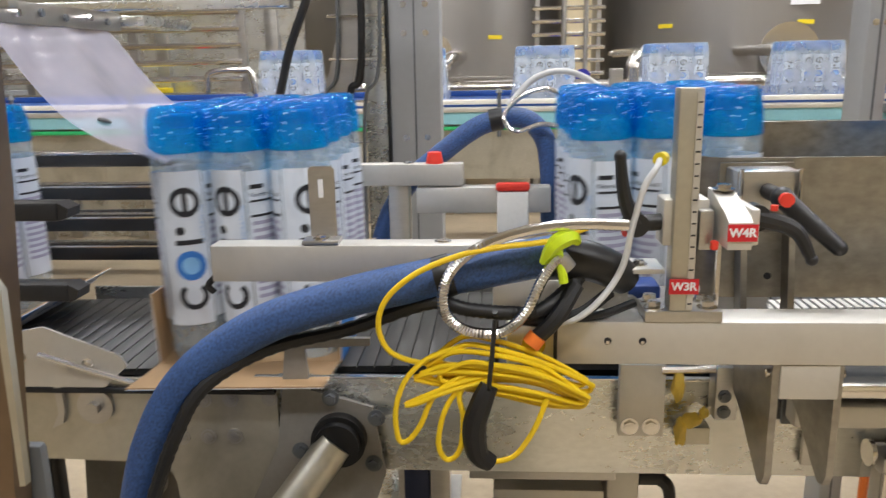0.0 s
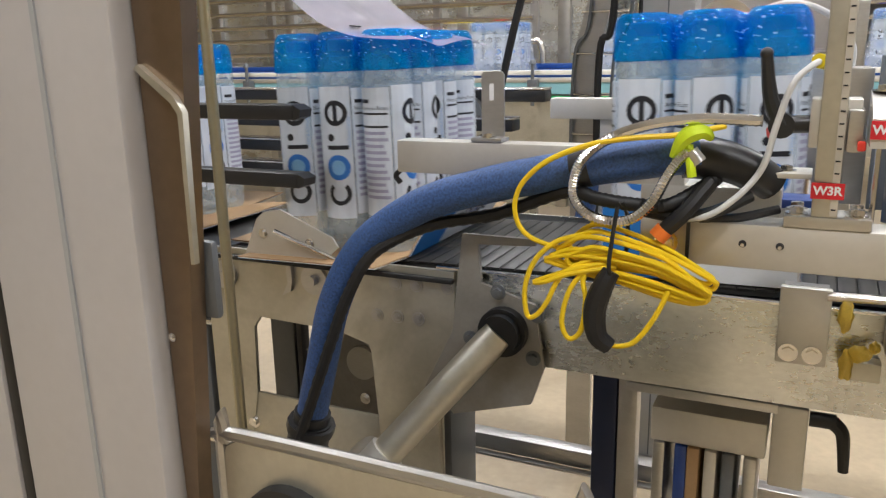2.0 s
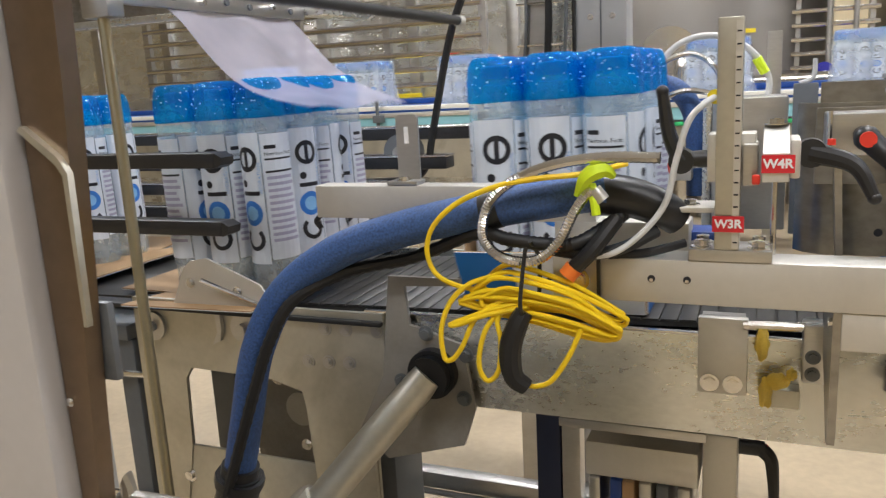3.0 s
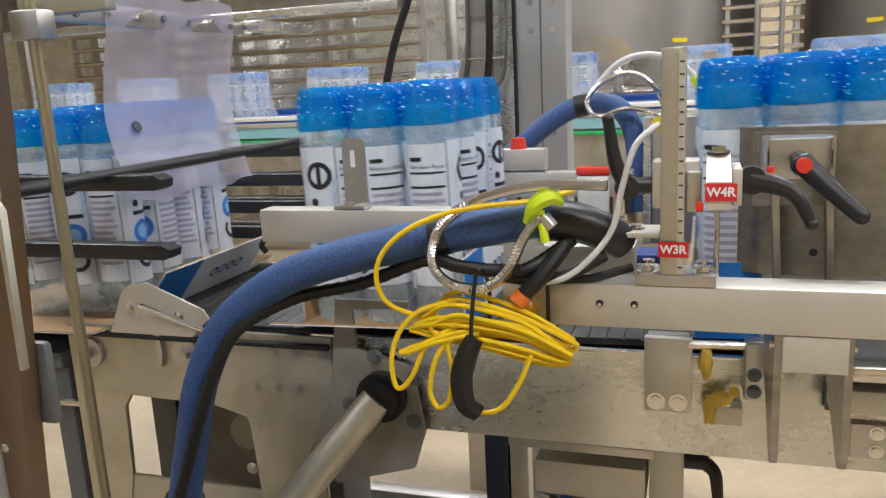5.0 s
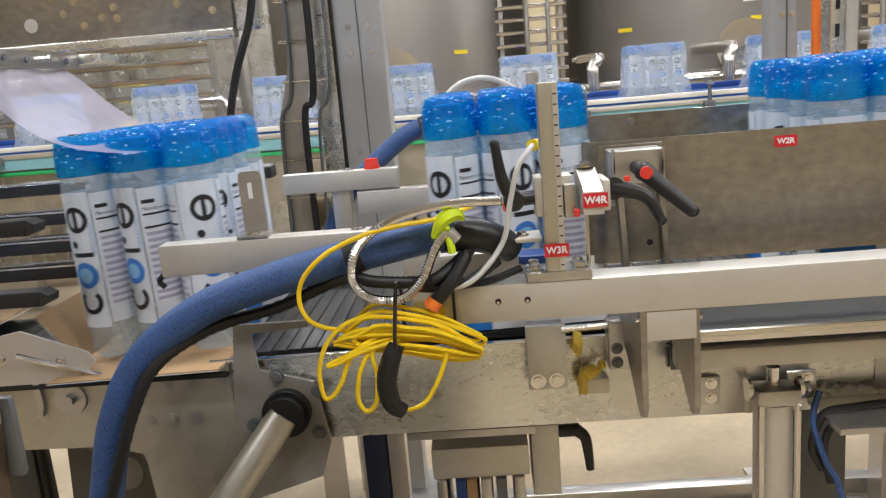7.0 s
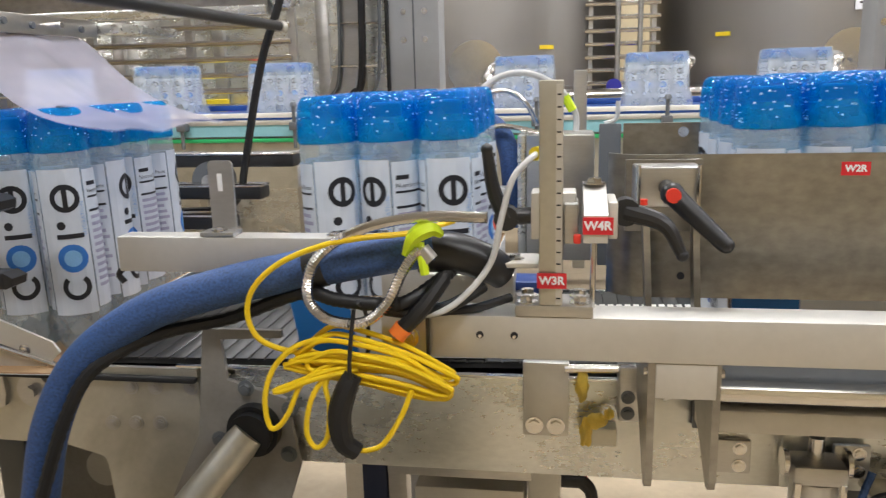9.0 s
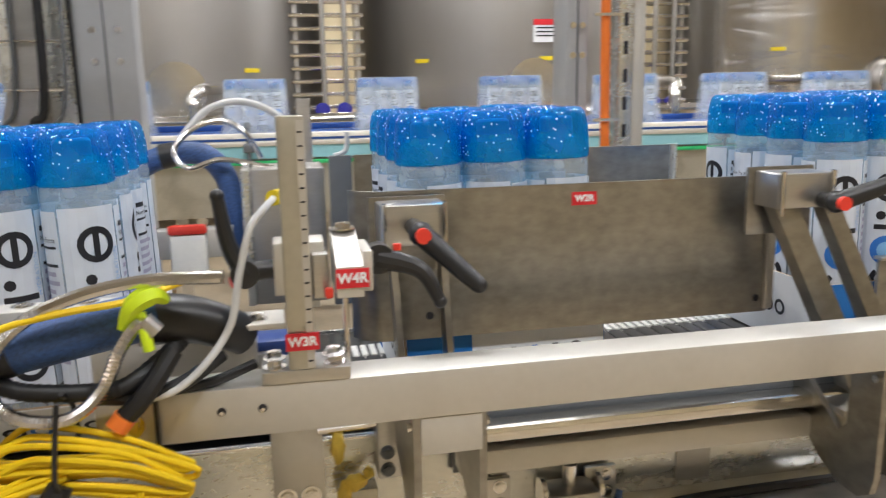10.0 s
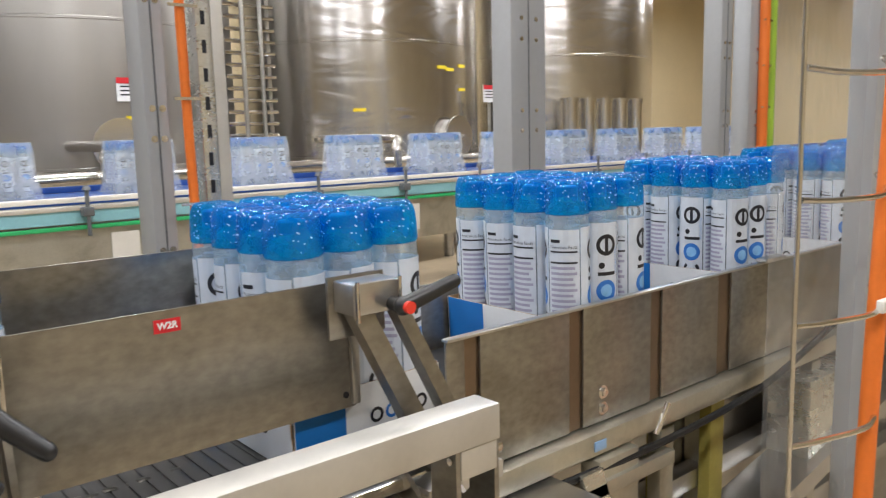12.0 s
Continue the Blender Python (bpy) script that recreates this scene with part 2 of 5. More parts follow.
def prism(bm, outline, axis, d0, d1, mi=0):
    """An outline drawn in the two other axes, pushed from d0 to d1 along the axis."""
    def put(p, d):
        return {"x": (d, p[0], p[1]), "y": (p[0], d, p[1]), "z": (p[0], p[1], d)}[axis]
    a = [bm.verts.new(put(p, d0)) for p in outline]
    b = [bm.verts.new(put(p, d1)) for p in outline]
    n = len(outline)
    fs = [bm.faces.new(a), bm.faces.new(list(reversed(b)))]
    for i in range(n):
        fs.append(bm.faces.new((a[i], a[(i + 1) % n], b[(i + 1) % n], b[i])))
    for f in fs:
        f.material_index = mi
    return bm


def spline(points, steps=8):
    pts = [Vector(p) for p in points]
    pts = [2 * pts[0] - pts[1]] + pts + [2 * pts[-1] - pts[-2]]
    out = []
    for i in range(1, len(pts) - 2):
        p0, p1, p2, p3 = pts[i - 1:i + 3]
        for k in range(steps):
            t = k / steps
            out.append(0.5 * (2 * p1 + (p2 - p0) * t + (2 * p0 - 5 * p1 + 4 * p2 - p3) * t * t + (3 * p1 - p0 - 3 * p2 + p3) * t ** 3))
    out.append(pts[-2])
    return out


def sweep(bm, points, radius, seg=10, steps=8, ridge=0.0, every=2, smooth=True):
    """A tube along a smooth line; ridge makes the rings of a flexible metal conduit."""
    line = spline(points, steps) if smooth else [Vector(p) for p in points]
    rings, up = [], None
    for i, p in enumerate(line):
        d = (line[min(i + 1, len(line) - 1)] - line[max(i - 1, 0)]).normalized()
        if up is None:
            up = d.orthogonal().normalized()
        up = (up - d * up.dot(d)).normalized()
        side = d.cross(up)
        r = radius(i / (len(line) - 1)) if callable(radius) else radius
        r *= 1 + (ridge if i % every == 0 else 0)
        rings.append([bm.verts.new(p + (up * math.cos(2 * math.pi * k / seg) + side * math.sin(2 * math.pi * k / seg)) * r) for k in range(seg)])
    for a, b in zip(rings, rings[1:]):
        for k in range(seg):
            bm.faces.new((a[k], a[(k + 1) % seg], b[(k + 1) % seg], b[k]))
    bm.faces.new(list(reversed(rings[0])))
    bm.faces.new(rings[-1])
    return bm


def lathe(bm, profile, seg=20, mi=0, at=(0, 0, 0)):
    rings = []
    for r, z in profile:
        rings.append([bm.verts.new((at[0] + r * math.cos(2 * math.pi * k / seg), at[1] + r * math.sin(2 * math.pi * k / seg), at[2] + z)) for k in range(seg)])
    for a, b in zip(rings, rings[1:]):
        for k in range(seg):
            bm.faces.new((a[k], a[(k + 1) % seg], b[(k + 1) % seg], b[k])).material_index = mi
    bm.faces.new(list(reversed(rings[0]))).material_index = mi
    bm.faces.new(rings[-1]).material_index = mi
    return bm


def bolt(parent, p, axis="y", r=0.006, h=0.005, material=None, name="bolt"):
    """A hexagon head on a washer, standing out against the axis."""
    bm = bmesh.new()
    d = {"y": Vector((0, -1, 0)), "z": Vector((0, 0, 1)), "x": Vector((-1, 0, 0))}[axis]
    p = Vector(p)
    rod(bm, p, p + d * 0.0015, r * 1.5, 16)
    rod(bm, p + d * 0.0015, p + d * h, r, 6)
    rod(bm, p + d * h, p + d * (h + 0.0006), r * 0.55, 10)
    return part(name, bm, material or SHINY, parent)


def lettering(text, size, p, parent, material, turn=(90, 0, 0), name="lettering"):
    cu = bpy.data.curves.new(name, "FONT")
    cu.body, cu.size, cu.extrude, cu.align_x, cu.align_y = text, size, 0.0003, "CENTER", "CENTER"
    cu.offset = 0.0004
    tmp = bpy.data.objects.new(name, cu)
    scene.collection.objects.link(tmp)
    me = bpy.data.meshes.new_from_object(tmp.evaluated_get(bpy.context.evaluated_depsgraph_get()))
    bpy.data.objects.remove(tmp)
    me.materials.clear()
    me.materials.append(material)
    me.transform(pose(*p, *turn))
    me.transform(Matrix.Translation(-Vector(base_of(parent))))
    ob = new(name, me)
    ob.parent = parent
    return ob


B = bmesh.new

# ---- the hall ----
structure("floor", box(B(), -12, 22, -6, 13, -0.2, 0), CONCRETE, "tan sealed concrete floor of a bottling hall", "floor")
structure("ceiling", box(B(), -12, 22, -6, 13, 5.2, 5.4), CEIL_M, "pale ceiling of the bottling hall", "ceiling")
structure("wall_north", box(B(), -12, 22, 13, 13.2, 0, 5.2), WALL_M, "cream painted hall wall", "wall")
structure("wall_south", box(B(), -12, 22, -6.2, -6, 0, 5.2), WALL_M, "cream painted hall wall", "wall")
structure("wall_west", box(B(), -12.2, -12, -6, 13, 0, 5.2), WALL_M, "cream painted hall wall", "wall")
structure("wall_east", box(B(), 22, 22.2, -6, 13, 0, 5.2), WALL_M, "cream painted hall wall", "wall")


def high_bay():
    lamp = thing("high_bay_lamp", "long white hanging high-bay lamp, several added only to brighten the hall", "lamp", (0, 0, LAMP_Z), "hall lamps")
    part("housing", box(B(), -0.62, 0.62, -0.17, 0.17, LAMP_Z + 0.02, LAMP_Z + 0.1, 0.01), GREY_PAINT, lamp)
    part("lens", box(B(), -0.6, 0.6, -0.15, 0.15, LAMP_Z + 0.004, LAMP_Z + 0.018, 0.004), LAMP_GLOW, lamp, "glowing lens")
    for x in (-0.5, 0.5):
        part("hanger", rod(B(), (x, 0, LAMP_Z + 0.1), (x, 0, 5.2), 0.006, 6), STEEL, lamp)
    return lamp


first_lamp = high_bay()
for i, (lx, ly) in enumerate(LAMPS):
    if i == 0:
        first_lamp.location = (lx, ly, LAMP_Z)
    else:
        copy_thing(first_lamp, pose(lx, ly, LAMP_Z))
    li = bpy.data.lights.new("lamp_light", "AREA")
    li.shape, li.size, li.size_y, li.energy, li.color = "RECTANGLE", 1.2, 0.3, LAMP_POWER, (0.96, 0.98, 1.035)
    ob = new("lamp_light", li)
    ob.location = (lx, ly, LAMP_Z - 0.005)

# ---- far side: tanks, pipes, rack ----
def tank(x, y, r, yaw=0, skin=TANK_M, tags=()):
    t = thing("storage_tank", "tall brushed stainless storage tank with a man door", "tank", (x, y, 0), "stainless tanks")
    bm = B()
    lathe(bm, [(r * 0.9, 0.35), (r, 0.5), (r, 1.25), (r * 1.004, 1.255), (r * 1.004, 1.275), (r, 1.28), (r, 2.5), (r * 1.004, 2.505), (r * 1.004, 2.525), (r, 2.53), (r, 4.2), (r * 0.8, 4.5)], 64, at=(x, y, 0))
    part("shell", bm, skin, t)
    for a in (200, 250, 290, 340):
        c, s = math.cos(radians(a)), math.sin(radians(a))
        part("leg", rod(B(), (x + c * r * 0.85, y + s * r * 0.85, 0), (x + c * r * 0.85, y + s * r * 0.85, 0.5), 0.06, 12), STEEL, t)
    a = radians(270 + yaw)
    c, s = math.cos(a), math.sin(a)
    bm = B()
    rod(bm, (x + c * r * 0.97, y + s * r * 0.97, 1.45), (x + c * (r + 0.1), y + s * (r + 0.1), 1.45), 0.2, 28)
    part("man_door", bm, STEEL, t)
    bm = B()
    rod(bm, (x + c * (r + 0.1), y + s * (r + 0.1), 1.45), (x + c * (r + 0.13), y + s * (r + 0.13), 1.45), 0.24, 28)
    rod(bm, (x + c * (r + 0.13), y + s * (r + 0.13), 1.45), (x + c * (r + 0.22), y + s * (r + 0.22), 1.45), 0.03, 12)
    part("door_lid", bm, SHINY, t)
    for da, z in tags:
        a = radians(270 + da)
        q = Vector((x + math.cos(a) * (r + 0.006), y + math.sin(a) * (r + 0.006), z))
        part("warning_sticker", box(B(), q.x - 0.07, q.x + 0.07, q.y - 0.004, q.y + 0.004, q.z - 0.018, q.z + 0.018, turn=Matrix.Rotation(radians(da), 4, "Z")), YEL_TAG, t, "small yellow warning sticker")
    return t


tank(-0.75, 8.6, 1.5, 6, tags=((31, 1.62), (-12, 1.64)))
tank(2.6, 8.6, 1.55, -4, tags=((-42, 1.69), (1.5, 1.69)))
tank(6.0, 8.6, 1.55, 10, TANK_WAVY, ((-33, 1.77), (5, 2.24), (10, 2.22), (19, 2.27), (19, 2.0)))
tank(9.6, 8.6, 1.6, -8, TANK_WAVY)
tank(-4.4, 9.2, 1.5, 0)


def sign_board(p, post=0.0):
    s = thing("danger_sign", "white danger sign with a red head on the tank", "sign", p)
    x, y, z = p
    part("board", box(B(), x - 0.12, x + 0.12, y - 0.004, y + 0.004, z - 0.1, z + 0.1), WHITE, s)
    if post:
        part("post", rod(B(), (x, y + 0.03, 0.0), (x, y + 0.03, post + 0.1), 0.02, 12), STEEL, s)
    part("red_band", box(B(), x - 0.12, x + 0.12, y - 0.008, y - 0.004, z + 0.05, z + 0.1), RED_LABEL, s)
    for k in range(3):
        part("print_bar", box(B(), x - 0.09, x + 0.09, y - 0.007, y - 0.004, z + 0.02 - k * 0.035, z + 0.032 - k * 0.035), INK, s)


sign_board((2.62, 7.03, 1.93))
sign_board((6.85, 7.0, 1.95), 1.84)


def pipe_run(points, r, label="polished stainless process pipe with a bend"):
    p = thing("process_pipe", label, "pipe", points[0], "process pipes")
    part("tube", sweep(B(), points, r, 12, 4), SHINY, p)
    for q in (points[0], points[-1]):
        v = Vector(q)
        part("ferrule", box(B(), v.x - r * 1.4, v.x + r * 1.4, v.y - r * 1.4, v.y + r * 1.4, v.z - 0.02, v.z + 0.02, 0.008), SHINY, p)


for px in (-0.36, 1.02, 2.02, 3.3, 4.6):
    pipe_run([(px, 5.9, 0.3), (px, 5.9, 1.25), (px, 5.92, 1.38), (px + 0.06, 6.0, 1.45), (px + 0.1, 6.5, 1.46), (px + 0.1, 7.4, 1.46)], 0.045)
pipe_run([(-1.0, 6.1, 1.22), (0.5, 6.1, 1.22), (3.0, 6.1, 1.24), (6.0, 6.1, 1.24)], 0.05, "long polished stainless process pipe along the tanks")
pipe_run([(-0.6, 6.3, 1.0), (2.5, 6.3, 1.0), (7.0, 6.3, 1.0)], 0.06, "long polished stainless process pipe along the tanks")
pipe_run([(-2.1, 5.8, 1.0), (-2.1, 5.8, 1.3), (-2.05, 5.8, 1.37), (-1.85, 5.8, 1.38), (-1.75, 5.8, 1.3), (-1.75, 5.8, 0.6)], 0.025, "bent stainless pipe beside the rack")


def pipe_rack(x0, x1, y, z0, z1, n, label):
    r = thing("pipe_rack", label, "rack", (x0, y, 0))
    for k in range(n):
        z = z0 + (z1 - z0) * k / (n - 1)
        part("tube", rod(B(), (x0, y, z), (x1, y, z), 0.022, 10), SHINY, r)
    m = max(2, round((x1 - x0) / 0.75))
    for k in range(m + 1):
        x = x0 + (x1 - x0) * k / m
        part("upright", box(B(), x - 0.03, x + 0.03, y + 0.02, y + 0.07, 0, z1 + 0.15), STEEL, r)


pipe_rack(-5.2, -1.86, 5.9, 0.72, 2.52, 16, "rack of level stainless pipes on uprights")


def pipe_ladder(x0):
    """Level pipes between two tanks, two slim risers before them, each with a valve at its foot."""
    r = thing("pipe_rack", "ladder of thin stainless pipes between two tanks", "rack", (x0, 7.6, 0), "pipe ladders")
    for k in range(20):
        z = 1.05 + k * 0.118
        part("tube", rod(B(), (x0 - 0.05, 7.6, z), (x0 + 0.62, 7.6, z), 0.021, 10), SHINY, r)
    for dx in (0.0, 0.57):
        part("upright", box(B(), x0 + dx - 0.02, x0 + dx + 0.02, 7.63, 7.67, 0, 3.4), STEEL, r)
    for dx in (0.24, 0.44):
        part("riser", rod(B(), (x0 + dx, 7.54, 0.0), (x0 + dx, 7.54, 3.4), 0.022, 12), STEEL, r)
        bm = B()
        rod(bm, (x0 + dx - 0.03, 7.44, 1.26), (x0 + dx - 0.03, 7.5, 1.26), 0.07, 16)
        rod(bm, (x0 + dx - 0.03, 7.42, 1.27), (x0 + dx - 0.03, 7.44, 1.27), 0.04, 12)
        part("valve_head", bm, VALVE_BLUE, r, "violet-blue valve head")


pipe_ladder(0.42)
pipe_ladder(3.7)


def red_valve(p):
    v = thing("valve", "red valve wheel on a process pipe", "valve", p)
    x, y, z = p
    part("wheel", rod(B(), (x, y - 0.02, z), (x, y + 0.02, z), 0.06, 18), RED, v)
    part("stem", rod(B(), (x, y, z), (x, y + 0.14, z), 0.02, 10), STEEL, v)


red_valve((-2.3, 5.75, 1.12))

sk = thing("equipment_skid", "brown-grey steel equipment skid behind the pipe rack", "machine", (-4.2, 6.4, 0))
part("panel", box(B(), -7.5, -1.5, 6.4, 6.45, 0.0, 2.6), STEEL_DARK, sk)
for k in range(7):
    part("stiffener", box(B(), -7.2 + k * 0.9, -7.1 + k * 0.9, 6.34, 6.4, 0.0, 2.6, 0.004), STEEL, sk)
for k in range(3):
    part("drum", rod(B(), (-4.9 + k * 1.1, 6.2, 0.9), (-4.9 + k * 1.1, 6.2, 1.25), 0.16, 20), (STEEL, GREY_PAINT, YEL_TAG)[k], sk)
for k in range(5):
    cn = thing("valve_stub", "upright polished stainless valve stub", "valve", (8.0 + k * 0.34, 6.75, 0), "valve stubs")
    part("stub", rod(B(), (8.0 + k * 0.34, 6.75, 0.0), (8.0 + k * 0.34, 6.75, 1.86), 0.11, 20), SHINY, cn)
    part("cap", rod(B(), (8.0 + k * 0.34, 6.75, 1.86), (8.0 + k * 0.34, 6.75, 1.9), 0.13, 20), SHINY, cn)

# ---- far conveyor ----
FY = 4.72
fc = thing("far_conveyor", "stainless return conveyor with blue chain and green wear strip", "conveyor", (0, FY, 0))
part("chain_bed", box(B(), -9, 21, FY + 0.06, FY + 0.62, 1.15, 1.185), CHAIN_BLUE, fc, "blue flat-top chain")
part("guide_rail", box(B(), -9, 21, FY + 0.0, FY + 0.03, 1.165, 1.195, 0.006), WHITE_PLASTIC, fc, "pale plastic guide rail")
part("back_rail", box(B(), -9, 21, FY + 0.62, FY + 0.64, 1.186, 1.225, 0.006), CHAIN_BLUE, fc, "blue guide rail")
part("top_profile", box(B(), -9, 21, FY - 0.01, FY + 0.04, 1.12, 1.15, 0.006), STEEL_LIGHT, fc)
part("cover", box(B(), -9, 21, FY + 0.0, FY + 0.02, 1.05, 1.12), TEAL, fc, "teal cover strip")
part("wear_strip", box(B(), -9, 21, FY - 0.012, FY + 0.012, 1.015, 1.038, 0.003), GREEN, fc, "green wear strip")
part("side_plate", box(B(), -9, 21, FY + 0.02, FY + 0.05, 0.72, 1.014), STEEL_OLIVE, fc)
part("back_plate", box(B(), -9, 21, FY + 0.64, FY + 0.66, 0.72, 1.15), STEEL, fc)
for k in range(19):
    x = -8.4 + k * 1.6
    part("leg", box(B(), x, x + 0.06, FY + 0.1, FY + 0.16, 0, 0.72), STEEL, fc)
for k in range(39):
    x = -8.1 + k * 0.74
    bm = B()
    rod(bm, (x, FY - 0.05, 0.98), (x, FY - 0.05, 1.24), 0.012, 8)
    box(bm, x - 0.03, x + 0.03, FY - 0.07, FY + 0.0, 1.09, 1.14, 0.006)
    rod(bm, (x, FY - 0.05, 1.235), (x, FY - 0.05, 1.26), 0.025, 10, 0.014)
    part("rail_clamp", bm, GREY_DARK, fc)
for x in (1.65, 3.75, 5.6):
    part("paper_tag", box(B(), x, x + 0.16, FY + 0.012, FY + 0.018, 0.78, 0.98), PAPER, fc, "white paper tag")


# ---- guard columns between the lines ----
def column(x0, x1, y, label, conduits=(), strut=None, top=2.9, angle=0.0):
    c = thing("guard_column", label, "column", ((x0 + x1) / 2, y, 0), "guard columns")
    part("post", box(B(), x0, x1, y, y + 0.11, 0, top, 0.006), GREY_PAINT, c)
    part("foot_plate", box(B(), x0 - 0.04, x1 + 0.04, y - 0.04, y + 0.15, 0, 0.012), STEEL, c)
    w = x1 - x0
    for z in (1.05, 1.2, 1.5, 1.58, 1.86, 1.94, 2.25):
        for x in (x0 + w * 0.3, x0 + w * 0.72):
            bolt(c, (x, y, z), "y", 0.006, 0.005)
    part("cover_seam", box(B(), x0 + w * 0.5 - 0.002, x0 + w * 0.5 + 0.002, y - 0.0025, y, 0.02, top - 0.02), GREY_DARK, c)
    for dx, r, m, word in conduits:
        bm = B()
        sweep(bm, [(x0 + dx, y - 0.03, 0.02), (x0 + dx, y - 0.032, 0.8), (x0 + dx - 0.01, y - 0.03, 1.5), (x0 + dx - 0.014, y - 0.03, 2.2), (x0 + dx - 0.02, y - 0.03, top)], r, 10)
        part("cable", bm, m, c, word)
        for z in (1.1, 1.32, 1.6, 1.84, 2.1):
            part("cable_tie", box(B(), x0 + dx - 0.05, x0 + dx + 0.03, y - 0.05, y - 0.044, z, z + 0.008), SHINY, c)
    if strut:
        s0, s1 = strut
        bm = B()
        box(bm, s0, s1, y - 0.04, y + 0.05, 0, top, 0.004)
        part("slotted_strut", bm, STEEL_DARK, c)
        part("strut_edge", box(B(), s1 + 0.004, s1 + 0.04, y - 0.03, y + 0.05, 0, top, 0.004), STEEL_LIGHT, c)
        for k in range(26):
            part("slot", box(B(), s0 + 0.014, s0 + 0.025, y - 0.0425, y - 0.04, 0.9 + k * 0.075, 0.935 + k * 0.075), INK, c)
    return c


column(-0.30, -0.15, 2.33, "light grey bolted guard column behind the line", strut=None)
ds = thing("guard_channel", "dark steel channel beside the grey column", "column", (-0.34, 2.36, 0))
part("channel", box(B(), -0.378, -0.306, 2.36, 2.44, 0, 2.9, 0.004), STEEL_DARK, ds)
part("edge_cable", sweep(B(), [(-0.301, 2.325, 0.02), (-0.303, 2.325, 1.2), (-0.302, 2.325, 2.9)], 0.006, 8), RUBBER, ds)
column(0.985, 1.05, 2.2, "grey guard column with orange cable and slotted strut", ((0.112, 0.013, ORANGE, "orange cable"),), (1.122, 1.165))
column(2.48, 2.68, 2.33, "wide light grey guard column with a bolted cover")
column(4.14, 4.25, 2.4, "grey guard column of the machine")
column(4.62, 4.9, 2.5, "grey guard column with orange and green cables", ((0.12, 0.03, ORANGE, "orange cable"), (0.2, 0.03, LIME_CABLE, "green cable")))

wb = thing("cable_basket", "bent wire cable basket on the guard column", "cable tray", (-0.42, 2.3, 0))
for x in (-0.5, -0.38):
    part("rail_wire", sweep(B(), [(x, 2.3, 0.9), (x + 0.01, 2.3, 1.3), (x + 0.06, 2.3, 1.5), (x + 0.05, 2.3, 2.6)], 0.006, 6), GREY_DARK, wb)
for k in range(14):
    z = 0.95 + k * 0.12
    part("cross_wire", rod(B(), (-0.5 + 0.03 * (z > 1.4), 2.3, z), (-0.36 + 0.04 * (z > 1.4), 2.3, z), 0.004, 6), SHINY, wb)
bm = B()
prism(bm, [(-0.50, 0.0), (-0.50, 1.3), (-0.445, 1.5), (-0.455, 2.7), (-0.375, 2.7), (-0.375, 1.5), (-0.42, 1.3), (-0.42, 0.0)], "y", 2.31, 2.33)
part("cover", bm, STEEL, wb, "bent steel cover")
part("black_cable", sweep(B(), [(-0.415, 2.30, 0.7), (-0.415, 2.30, 1.3), (-0.372, 2.30, 1.5), (-0.372, 2.30, 2.8)], 0.011, 8), RUBBER, wb)

# ---- the near line: frame ----
fr = thing("conveyor_frame", "worn stainless side frame of the packing conveyor", "machine frame", (0, 1.0, 0))
part("side_plate", box(B(), -0.30, 0.50, 1.0, 1.008, 0.857, 1.0, 0.002), STEEL_DARK, fr)
part("side_plate_end", box(B(), 0.503, 1.05, 1.012, 1.02, 0.85, 0.952, 0.002), STEEL_DARK, fr)
part("far_side_plate", box(B(), -0.8, 1.05, 1.47, 1.478, 0.857, 0.99), STEEL_DARK, fr)
bm = B()
prism(bm, [(-0.80, 0.995), (-0.80, 0.56), (-0.74, 0.56), (-0.705, 0.72), (-0.70, 0.85), (-0.685, 0.872), (-0.52, 0.868), (-0.46, 0.852), (-0.455, 0.835), (-0.44, 0.62), (-0.33, 0.62), (-0.335, 0.83), (-0.30, 0.857), (-0.30, 0.995)], "y", 0.994, 1.002)
part("side_cheek", bm, STEEL_OLIVE, fr, "grimy olive steel cheek plate")
for x, z in ((-0.44, 0.907), (-0.402, 0.909), (-0.364, 0.910), (-0.404, 0.965), (-0.366, 0.966), (-0.31, 0.968)):
    part("washer", rod(B(), (x, 0.994, z), (x, 0.9922, z), 0.0112, 20), STEEL, fr)
    part("recess", rod(B(), (x, 0.9922, z), (x, 0.9918, z), 0.0088, 20), STEEL_OLIVE, fr)
    bolt(fr, (x, 0.9918, z), "y", 0.0048, 0.003, STEEL)
for x, z in ((-0.755, 0.945), (-0.56, 0.955)):
    bm = B()
    rod(bm, (x, 0.994, z), (x, 0.988, z), 0.026, 24)
    rod(bm, (x, 0.988, z), (x, 0.978, z), 0.010, 6)
    part("adjuster", bm, STEEL, fr)
part("latch", prism(B(), [(-0.615, 0.985), (-0.605, 0.985), (-0.603, 0.95), (-0.608, 0.93), (-0.625, 0.922), (-0.613, 0.945)], "y", 0.986, 0.994), STEEL, fr)
for z0, z1, m in ((0.993, 1.013, SHINY), (0.952, 0.984, STEEL_LIGHT)):
    part("rail_tube", box(B(), 0.385, 1.06, 0.95, 0.985, z0, z1, 0.006), m, fr)
# Dark plate added as the shade behind the two rail tubes.
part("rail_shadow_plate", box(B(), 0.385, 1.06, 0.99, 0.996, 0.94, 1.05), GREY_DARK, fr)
for x0 in (0.415, 0.56):
    part("clevis_plate", box(B(), x0, x0 + 0.045, 0.990, 0.9995, 0.878, 0.925, 0.003), STEEL, fr)
    for z in (0.89, 0.914):
        bolt(fr, (x0 + 0.03, 0.990, z), "y", 0.006, 0.004)
part("edge_strip", box(B(), -0.33, 0.50, 0.992, 0.9995, 0.998, 1.0015, 0.0006), SHINY, fr)
